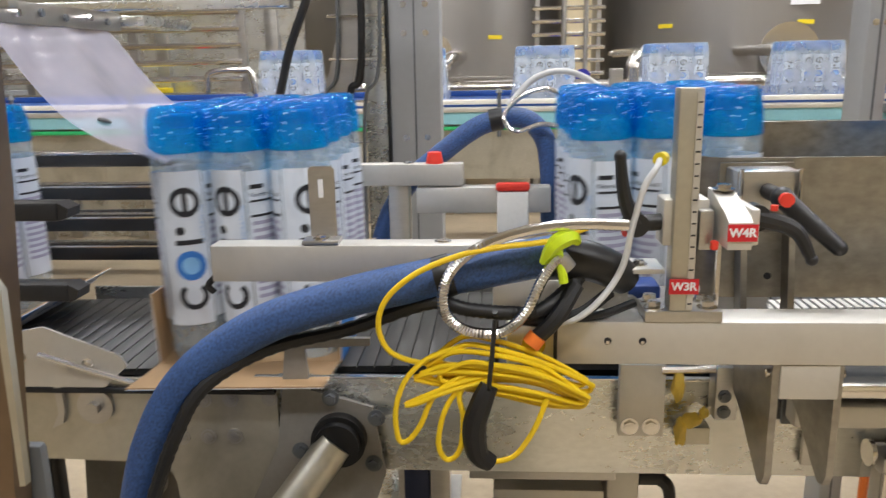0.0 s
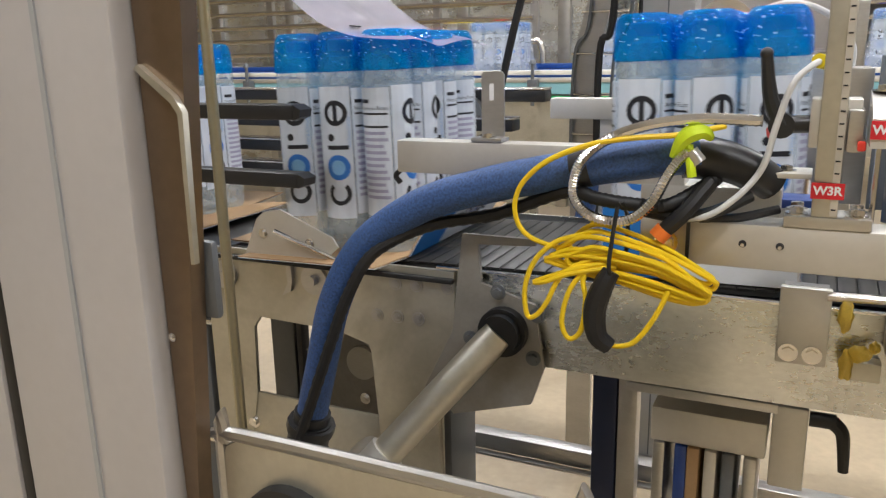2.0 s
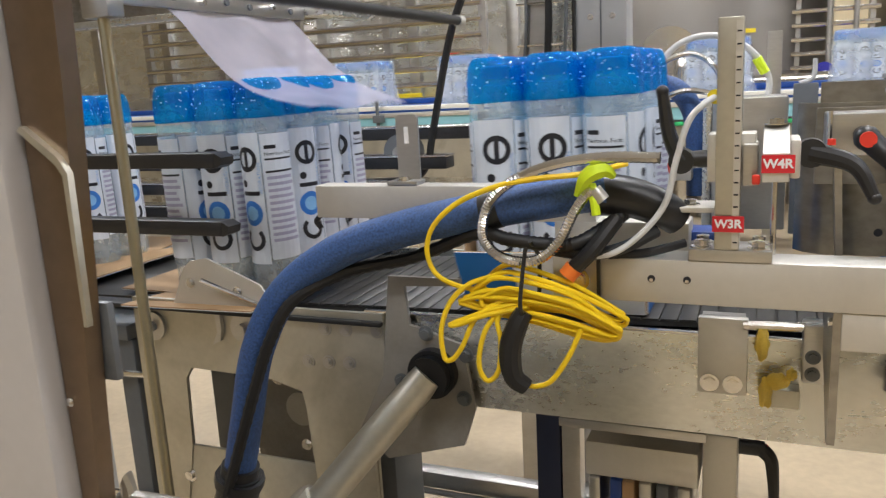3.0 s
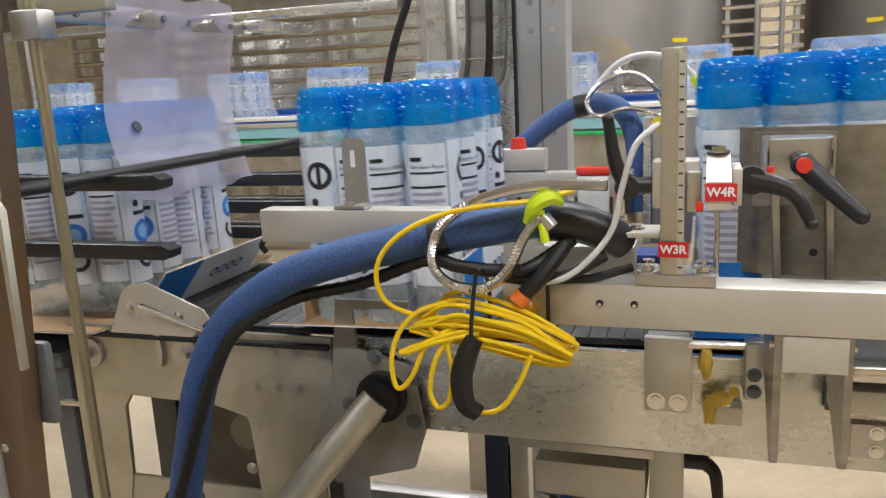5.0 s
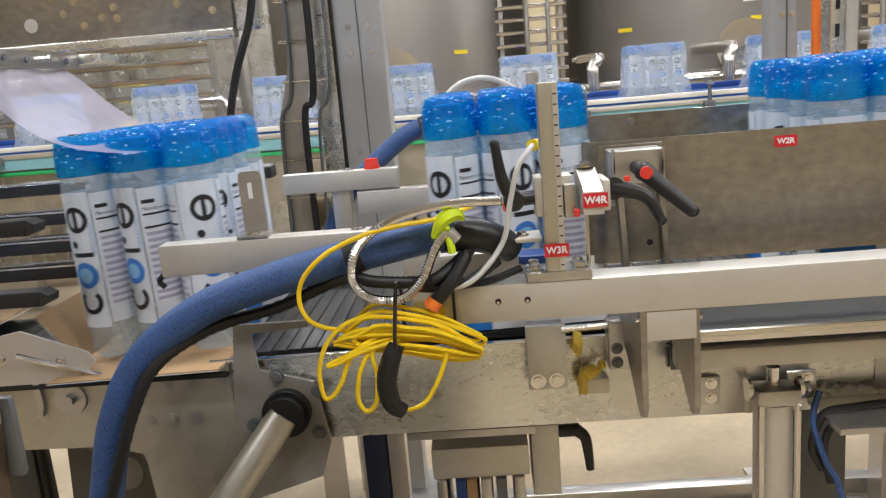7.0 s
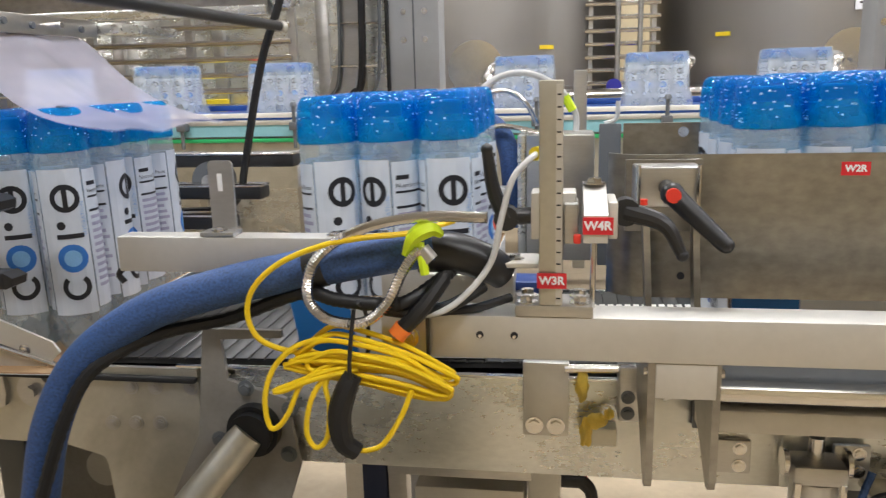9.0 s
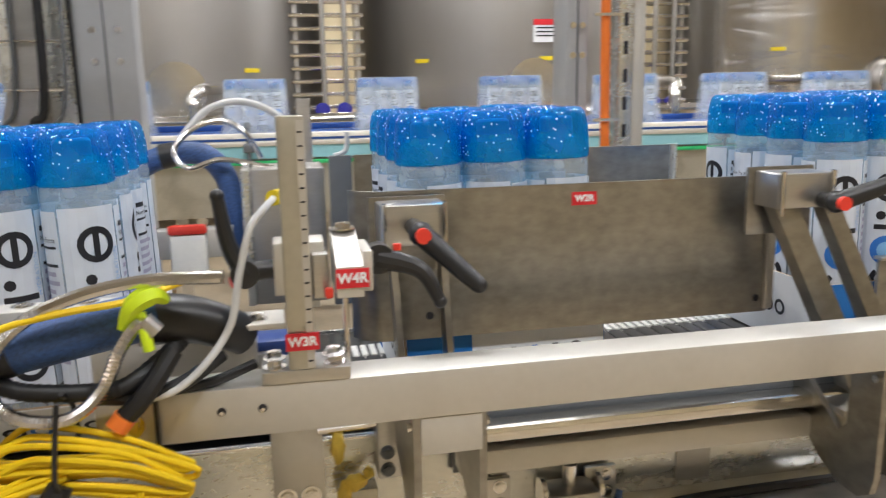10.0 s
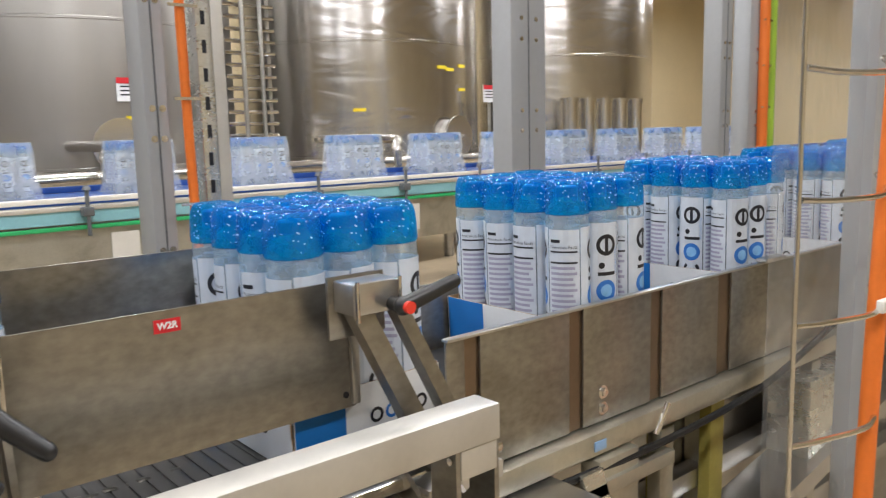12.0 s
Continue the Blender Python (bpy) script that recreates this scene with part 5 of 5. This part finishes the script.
part("side_post", box(B(), 2.04, 2.13, 0.80, 0.86, 0, 2.2, 0.004), GREY_PAINT, gw)
part("clear_panel", box(B(), 1.64, 2.035, 0.82, 0.824, 0.3, 2.2, 0.001), PLEXI, gw, "clear scratched guard panel")
part("bracket", box(B(), 1.83, 1.89, 0.685, 0.70, 1.13, 1.155, 0.002), WHITE_PLASTIC, gw)

of = thing("outfeed_frame", "low stainless outfeed frame with tie rails", "machine frame", (2.2, 1.2, 0))
for z in (0.35, 0.62):
    part("rail", box(B(), 1.1, 4.2, 1.1, 1.15, z, z + 0.05, 0.004), STEEL, of)
for x in (1.9, 2.8, 4.0):
    part("leg", box(B(), x, x + 0.06, 1.1, 1.16, 0, 0.88, 0.004), STEEL_OLIVE, of)
part("lower_belt", box(B(), 0.75, 1.6, 0.99, 1.05, 0.80, 0.83, 0.003), STEEL_OLIVE, of)
part("skirt", box(B(), 1.2, 4.2, 1.165, 1.175, 0.05, 0.89, 0.003), STEEL, of)
part("sloping_plate", prism(B(), [(1.75, 0.55), (2.9, 0.75), (2.9, 0.70), (1.75, 0.50)], "y", 0.95, 1.09), STEEL, of)
part("mustard_post", box(B(), 1.648, 1.70, 1.065, 1.098, 0, 0.87, 0.004), OLIVE_YELLOW, of)
part("mustard_post", box(B(), 1.865, 1.925, 1.065, 1.098, 0, 0.87, 0.004), OLIVE_YELLOW, of)
part("gear_cover", box(B(), 1.366, 1.495, 1.0, 1.055, 0.74, 0.868, 0.012), STEEL_OLIVE, of)
part("catch_bar", rod(B(), (1.545, 1.0, 0.875), (1.58, 0.995, 0.935), 0.006, 10), SHINY, of)
part("knee", prism(B(), [(1.30, 0.86), (1.36, 0.86), (1.42, 0.70), (1.50, 0.66), (1.50, 0.63), (1.38, 0.66)], "y", 0.99, 1.0), STEEL_DARK, of)
part("motor_box", box(B(), 2.2, 2.5, 0.98, 1.1, 0.62, 0.84, 0.01), STEEL_DARK, of)
part("blue_tag", box(B(), 1.36, 1.395, 1.0085, 1.0115, 0.886, 0.906, 0.001), INK_BLUE, of, "small blue sticker")
part("cable", sweep(B(), [(1.0, 1.02, 0.855), (1.3, 1.01, 0.85), (1.6, 1.0, 0.852), (1.9, 0.99, 0.875), (2.1, 0.98, 0.92), (2.4, 0.98, 1.0)], 0.008, 8), RUBBER, of, "black cable")
part("drip_plate", box(B(), 0.6, 1.25, 0.9, 1.04, 0.86, 0.87, 0.002), STEEL, of)

# ---- bottles, trays and packs ----
R, H, PITCH = 0.0424, 0.372, 0.088


def text_faces(text, size):
    """The faces of a line of built-in lettering, as lists of (u, v)."""
    cu = bpy.data.curves.new("words", "FONT")
    cu.body, cu.size, cu.resolution_u = text, size, 1
    ob = bpy.data.objects.new("words", cu)
    me = ob.to_mesh()
    faces = [[(me.vertices[i].co.x, me.vertices[i].co.y) for i in p.vertices] for p in me.polygons]
    ob.to_mesh_clear()
    bpy.data.objects.remove(ob)
    bpy.data.curves.remove(cu)
    return faces


def bottle_meshes():
    """Body with shoulder and foot, domed cap, wrapped label."""
    bm = B()
    lathe(bm, [(0.024, 0.002), (0.036, 0.0), (0.0405, 0.008), (0.0415, 0.02), (0.0395, 0.03), (0.0415, 0.04), (R, 0.06), (0.0415, 0.10), (0.0408, 0.16), (0.0418, 0.21), (R, 0.25), (0.0424, 0.30), (0.041, 0.316), (0.037, 0.327), (0.027, 0.338), (0.019, 0.343), (0.018, 0.358), (0.010, 0.360)], 24)
    body = finish(bm, PET, "bottle_body")
    bm = B()
    prof = [(0.0418, 0.307), (0.0440, 0.309), (0.0440, 0.316), (0.0437, 0.324), (0.0434, 0.332), (0.0429, 0.340), (0.0422, 0.348), (0.0412, 0.355), (0.0397, 0.3615), (0.0374, 0.3670), (0.0340, 0.3710), (0.0300, 0.3728), (0.0255, 0.3720), (0.0140, 0.3712)]
    n, rings = 28, []
    for i, (rad, z) in enumerate(prof):
        w = 0.004 if 1 < i < 11 else 0.0
        rings.append([bm.verts.new((rad * (1 + w * noise.noise((k * 2.3, i * 3.1, 0.5))) * math.cos(2 * math.pi * k / n), rad * (1 + w * noise.noise((k * 2.3, i * 3.1, 0.5))) * math.sin(2 * math.pi * k / n), z + 0.6 * w * 0.04 * noise.noise((k * 1.7, i * 2.9, 7.5)))) for k in range(n)])
    for a, b in zip(rings, rings[1:]):
        for k in range(n):
            bm.faces.new((a[k], a[(k + 1) % n], b[(k + 1) % n], b[k]))
    bm.faces.new(rings[-1])
    # Small raised dots stand in for lamp reflections sparkling on the cap.
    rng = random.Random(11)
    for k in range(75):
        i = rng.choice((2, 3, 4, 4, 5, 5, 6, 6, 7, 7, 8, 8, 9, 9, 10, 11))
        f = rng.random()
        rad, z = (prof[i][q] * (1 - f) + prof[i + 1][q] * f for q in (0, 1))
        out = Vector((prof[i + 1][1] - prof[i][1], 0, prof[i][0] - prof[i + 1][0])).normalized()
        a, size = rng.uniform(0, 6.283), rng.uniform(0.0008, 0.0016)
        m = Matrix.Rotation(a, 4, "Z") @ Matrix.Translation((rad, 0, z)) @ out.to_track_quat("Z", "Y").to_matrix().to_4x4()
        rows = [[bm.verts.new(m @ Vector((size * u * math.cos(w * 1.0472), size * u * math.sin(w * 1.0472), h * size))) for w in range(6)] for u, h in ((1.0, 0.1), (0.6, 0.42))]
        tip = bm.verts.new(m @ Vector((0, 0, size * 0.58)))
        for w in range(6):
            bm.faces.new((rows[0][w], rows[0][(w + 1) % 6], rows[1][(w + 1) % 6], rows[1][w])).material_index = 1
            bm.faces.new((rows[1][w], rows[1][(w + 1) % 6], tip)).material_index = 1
    lathe(bm, [(0.0215, 0.332), (0.022, 0.336), (0.0215, 0.358), (0.019, 0.3605)], 18, 2)
    cap = finish(bm, [CAP_BLUE, SPARKLE, CLOSURE_BLUE], "cap")
    bm = B()

    def wrap(outline, lift, mi, centre):
        vs = []
        for u, z in outline:
            r = 0.0430 + lift
            a = centre + u / 0.0425
            vs.append(bm.verts.new((r * math.cos(a), r * math.sin(a), z * 1.03 + 0.020)))
        bm.faces.new(vs).material_index = mi

    def panel(u0, u1, z0, z1, lift, mi, centre, nu=6, nz=6):
        for i in range(nu):
            for j in range(nz):
                a, b = u0 + (u1 - u0) * i / nu, u0 + (u1 - u0) * (i + 1) / nu
                c, d = z0 + (z1 - z0) * j / nz, z0 + (z1 - z0) * (j + 1) / nz
                wrap([(a, c), (b, c), (b, d), (a, d)], lift, mi, centre)

    def ring(cu, cz, r0, r1, a0, a1, lift, mi, centre, n=18):
        for i in range(n):
            p, q = radians(a0 + (a1 - a0) * i / n), radians(a0 + (a1 - a0) * (i + 1) / n)
            pts = [(cu + r0 * math.cos(p), cz + r0 * math.sin(p)), (cu + r1 * math.cos(p), cz + r1 * math.sin(p)), (cu + r1 * math.cos(q), cz + r1 * math.sin(q)), (cu + r0 * math.cos(q), cz + r0 * math.sin(q))]
            wrap(pts if r0 > 0 else pts[1:3] + [(cu, cz)], lift, mi, centre)

    for c in (0.0, math.pi):
        panel(-0.0325, 0.0325, 0.035, 0.255, 0.0006, 0, c)
        x = 0.006
        ring(x, 0.078, 0.0130, 0.0205, 132, 408, 0.0010, 1, c)
        for q in range(3):
            ring(x, 0.122, 0.0125 + q * 0.003, 0.0155 + q * 0.003, 0, 360, 0.0010, 2, c)
        for q in range(3):
            ring(x, 0.122, q * 0.0042, (q + 1) * 0.0042, 0, 360, 0.0010, 3, c)
        panel(x - 0.018, x + 0.020, 0.152, 0.159, 0.0010, 1, c, 6, 1)
        ring(x - 0.010, 0.172, 0.0, 0.0065, 0, 360, 0.0010, 1, c, 8)
        ring(x, 0.212, 0.0135, 0.0210, 0, 360, 0.0010, 1, c)
        wrap([(x - 0.0035, 0.192), (x + 0.0035, 0.192), (x + 0.0035, 0.232), (x - 0.0035, 0.232)], 0.0010, 1, c)
        for p in text_faces("HYDRATION", 0.0088):
            wrap([(0.0310 - v, 0.155 + u) for u, v in p], 0.0010, 4, c)
    for c in (math.pi / 2, -math.pi / 2):
        panel(-0.0315, 0.0315, 0.042, 0.252, 0.0005, 0, c)
        panel(-0.026, -0.006, 0.2275, 0.2335, 0.0010, 1, c, 4, 1)
        for p in text_faces("Nutrition Facts", 0.0088):
            wrap([(-0.027 + u, 0.2165 + v) for u, v in p], 0.0010, 1, c)
        panel(-0.027, 0.027, 0.209, 0.212, 0.0010, 1, c, 7, 1)
        panel(-0.027, 0.027, 0.188, 0.1915, 0.0010, 1, c, 7, 1)
        for k in range(11):
            z = 0.072 + k * 0.0105
            w = 0.026 - 0.004 * ((k * 7) % 3)
            panel(-0.026, w, z, z + 0.0052, 0.0010, 5, c, 6, 1)
    label = finish(bm, [LABEL_WHITE, INK, DISC_BLUE, DISC_PALE, INK_BLUE, INK_GREY], "label", smooth=False)
    return body, cap, label


BODY, CAP, LABEL = bottle_meshes()


def flap_mesh(width, tall, printed):
    """A tray wall lying in the x-y plane, its fold along x at y = 0; brown inside on top, print below."""
    bm = B()
    box(bm, -width / 2, width / 2, -tall, 0, 0.0008, 0.0030, mi=0)
    box(bm, -width / 2, width / 2, -tall, 0, -0.0004, 0.0007, mi=1)
    if printed:
        box(bm, -width / 2, -width * 0.18, -tall, 0, -0.0009, -0.0005, mi=2)
        for k, (a, b) in enumerate(((-0.005, 0.021), (0.024, 0.050), (0.053, 0.079), (0.082, 0.108))):
            c = (a + b) / 2
            n = 14
            for i in range(n):
                p, q = 2 * math.pi * i / n, 2 * math.pi * (i + 1) / n
                r0, r1 = 0.0075, 0.0125
                vs = [bm.verts.new((c + r * math.cos(w), -tall * 0.5 + r * math.sin(w), -0.0011)) for r, w in ((r0, p), (r1, p), (r1, q), (r0, q))]
                bm.faces.new(vs).material_index = 4 if k == 1 else 3
    return finish(bm, [CARD, TRAY_WHITE, TRAY_BLUE, INK, DISC_BLUE], "tray_flap", smooth=False)


FLAP_LONG, FLAP_SHORT = flap_mesh(0.27, 0.108, True), flap_mesh(0.35, 0.108, True)
TRAY_BASE = finish(box(B(), -0.136, 0.136, -0.180, 0.180, 0.0, 0.003), CARD, "tray_base")
HINGES = {"front_flap": (FLAP_LONG, (0, -0.181, 0.0), 0), "back_flap": (FLAP_LONG, (0, 0.181, 0.0), 180), "leading_flap": (FLAP_SHORT, (0.137, 0, 0.0), 90), "trailing_flap": (FLAP_SHORT, (-0.137, 0, 0.0), 270)}


def near_pack(seed):
    rng = random.Random(seed)
    p = thing("bottle_pack", "twelve clear water bottles with blue caps in a printed tray", "bottle pack", (0, 0, 0), "packs on the near line")
    ob = new("tray_base", TRAY_BASE)
    ob.parent = p
    tagged(ob, "brown cardboard tray bottom")
    flaps = {}
    for name, (me, at, turn) in HINGES.items():
        f = new(name, me)
        f.parent = p
        tagged(f, "printed blue and white tray wall")
        flaps[name] = f
    for i in range(3):
        for j in range(4):
            b = new("bottle", BODY)
            b.parent = p
            b.location = ((i - 1) * PITCH + rng.uniform(-0.001, 0.001), (j - 1.5) * PITCH, 0.0035)
            b.rotation_euler = (0, 0, rng.choice((-90, -70, -100, -25, -60, 0, 60, 30)) * math.pi / 180 + rng.uniform(-0.2, 0.2))
            for n, me in (("cap", CAP), ("label", LABEL)):
                c = new(n, me)
                c.parent = b
    return p, flaps


def far_pack_thing():
    p = thing("wrapped_pack", "shrink-wrapped twelve-pack of bottles with pale blue caps", "bottle pack", (0, 0, 0), "packs on the far conveyor")
    rng = random.Random(3)
    for i in range(4):
        for j in range(3):
            b = new("bottle", BODY)
            b.parent = p
            b.location = ((i - 1.5) * PITCH, (j - 1) * PITCH, 0.004)
            b.scale = (1, 1, 0.83)
            b.rotation_euler = (0, 0, math.radians(-90 + rng.uniform(-30, 30)))
            for n, me in (("cap", CAP), ("label", LABEL)):
                if n == "label" and j > 0 and 0 < i < 3:
                    continue
                c = new(n, me)
                c.parent = b
    bm = B()
    rows = [(0.214, 0.164, 0.0), (0.204, 0.154, 0.04), (0.191, 0.145, 0.12), (0.183, 0.139, 0.25), (0.1815, 0.138, 0.295), (0.176, 0.132, 0.316)]
    rings = []
    for hx, hy, z in rows:
        ring = []
        for k in range(32):
            a = 2 * math.pi * k / 32
            c, s = math.cos(a), math.sin(a)
            e = (abs(c) ** 16 + abs(s) ** 16) ** (-1 / 16)
            w = 1 + 0.012 * math.sin(a * 9 + z * 40)
            ring.append(bm.verts.new((hx * c * e * w, hy * s * e * w, z)))
        rings.append(ring)
    for a, b in zip(rings, rings[1:]):
        for k in range(32):
            bm.faces.new((a[k], a[(k + 1) % 32], b[(k + 1) % 32], b[k]))
    bm.faces.new(rings[-1])
    f = new("shrink_film", finish(bm, WRAPPED, "shrink_film"))
    f.parent = p
    tagged(f, "frosty shrink film")
    return p


def film_sheet():
    """A hanging web of film, its top at the origin, curving forward as it falls."""
    f = thing("film_sheet", "translucent violet web of shrink film", "film", (0, 0, 0))
    bm = B()
    prof = [(-0.06, 0.0), (-0.03, -0.012), (0.0, -0.03), (0.05, -0.065), (0.11, -0.095), (0.17, -0.108), (0.23, -0.112), (0.27, -0.116)]
    line = spline([(x, 0, z) for x, z in prof], 5)
    n = 12
    rows = []
    for i, q in enumerate(line):
        u = i / (len(line) - 1)
        rows.append([bm.verts.new((q.x + 0.006 * math.sin(k * 1.1 + u * 5), -0.185 + 0.37 * k / n, q.z + 0.006 * math.sin(k * 0.9 + u * 7) * u)) for k in range(n + 1)])
    for a, b in zip(rows, rows[1:]):
        for k in range(n):
            bm.faces.new((a[k], a[k + 1], b[k + 1], b[k]))
    part("web", bm, FILM, f)
    bm = B()
    rod(bm, (0.14, -0.12, -0.1005), (0.14, -0.12, -0.0985), 0.010, 14)
    part("eye_mark", bm, INK, f, "dark registration mark")
    return f


def wand_bar():
    w = thing("wrapping_bar", "black film wrapping bar across the line", "bar", (0, 0, 0))
    part("bar", rod(B(), (0, -0.64, 0), (0, 0.36, 0), 0.0100, 14), BLACK, w)
    bm = B()
    rod(bm, (0, -0.66, 0), (0, -0.64, 0), 0.0105, 14)
    part("near_tip", bm, STEEL_LIGHT, w, "pale metal tip")
    bm = B()
    rod(bm, (0, 0.35, 0), (0, 0.375, 0), 0.012, 14)
    part("far_tip", bm, STEEL_LIGHT, w)
    return w


# ---- what moves ----
SPEED, SPACING = 0.5065, 0.604
FAR_SPEED, FAR_SPACING = -0.662, 0.798
PERIOD = SPACING / SPEED
RISE = 0.02


def ramp(x, a, b, lo, hi):
    u = min(1, max(0, (x - a) / (b - a)))
    return lo + (hi - lo) * u


def motions():
    times = [-1.0, 0.0, 1.5, 3.0, 4.5, 6.0, 7.5, 9.0, 10.5, 12.0, 13.0]
    for k in range(-7, 7):
        p, flaps = near_pack(40 + k)
        at = lambda t: 0.011 + SPEED * (t - 5.5) + SPACING * k
        walk(p, [(t, pose(at(t), 1.243, 1.002 + RISE * (at(t) - 0.2), 0, -math.degrees(math.atan(RISE)))) for t in times])
        folds = {"front_flap": (-0.30, 0.05, 4), "back_flap": (-0.30, 0.05, 4), "leading_flap": (-1.15, -0.85, 40), "trailing_flap": (-0.55, -0.36, 2)}
        for name, f in flaps.items():
            me, hinge, turn = HINGES[name]
            a, b, low = folds[name]
            rows = []
            for i in range(-2, 49):
                t = i * 0.25
                x = at(t)
                ang = ramp(x, a, b, low, 89)
                if name == "leading_flap":
                    ang = ramp(x, -1.15, -0.85, 5, 50) if x < -0.6 else ramp(x, -0.6, -0.35, 50, 89)
                rows.append((t, pose(*hinge, 0, 0, turn) @ pose(0, 0, 0, -ang)))
            walk(f, rows)
    far = [n for n in range(-10, 24) if 0.419 - FAR_SPEED * 9.5 + FAR_SPACING * n > -4 and 0.419 + FAR_SPEED * 2.5 + FAR_SPACING * n < 9.5]
    base = far_pack_thing()
    packs = [base] + [copy_thing(base, pose(0, 0, 0)) for n in far[1:]]
    for n, q in zip(far, packs):
        walk(q, [(t, pose(0.419 + FAR_SPEED * (t - 9.5) + FAR_SPACING * n, 5.06, 1.1855)) for t in times])
    # the wrapping bar goes round its chain once for each pack; the web swings with it
    loop = [(0.0, -0.70, 1.09), (0.085, -0.716, 1.187), (0.17, -0.65, 1.25), (0.25, -0.56, 1.32), (0.335, -0.45, 1.378), (0.417, -0.412, 1.438), (0.583, -0.365, 1.527), (0.68, -0.50, 1.575), (0.80, -0.95, 1.57), (0.90, -1.12, 1.35), (0.96, -0.95, 1.12)]
    swing = [(0.0, 28.0), (0.09, 62.0), (0.19, 68.0), (0.28, 58.0), (0.38, 42.0), (0.48, 14.0), (0.58, 6.0), (0.7, 6.0), (0.85, 10.0)]
    w, f = wand_bar(), film_sheet()
    rows, turns = [], []
    for c in range(-6, 7):
        for ph, x, z in loop:
            t = 6.0 + (c + ph) * PERIOD
            if -0.5 < t < 12.6:
                rows.append((t, pose(x, 1.26, z)))
        for ph, a in swing:
            t = 6.0 + (c + ph) * PERIOD
            if -0.5 < t < 12.6:
                turns.append((t, pose(-0.66, 1.235, 1.485, 0, a, 0)))
    walk(w, rows)
    walk(f, turns)


motions()
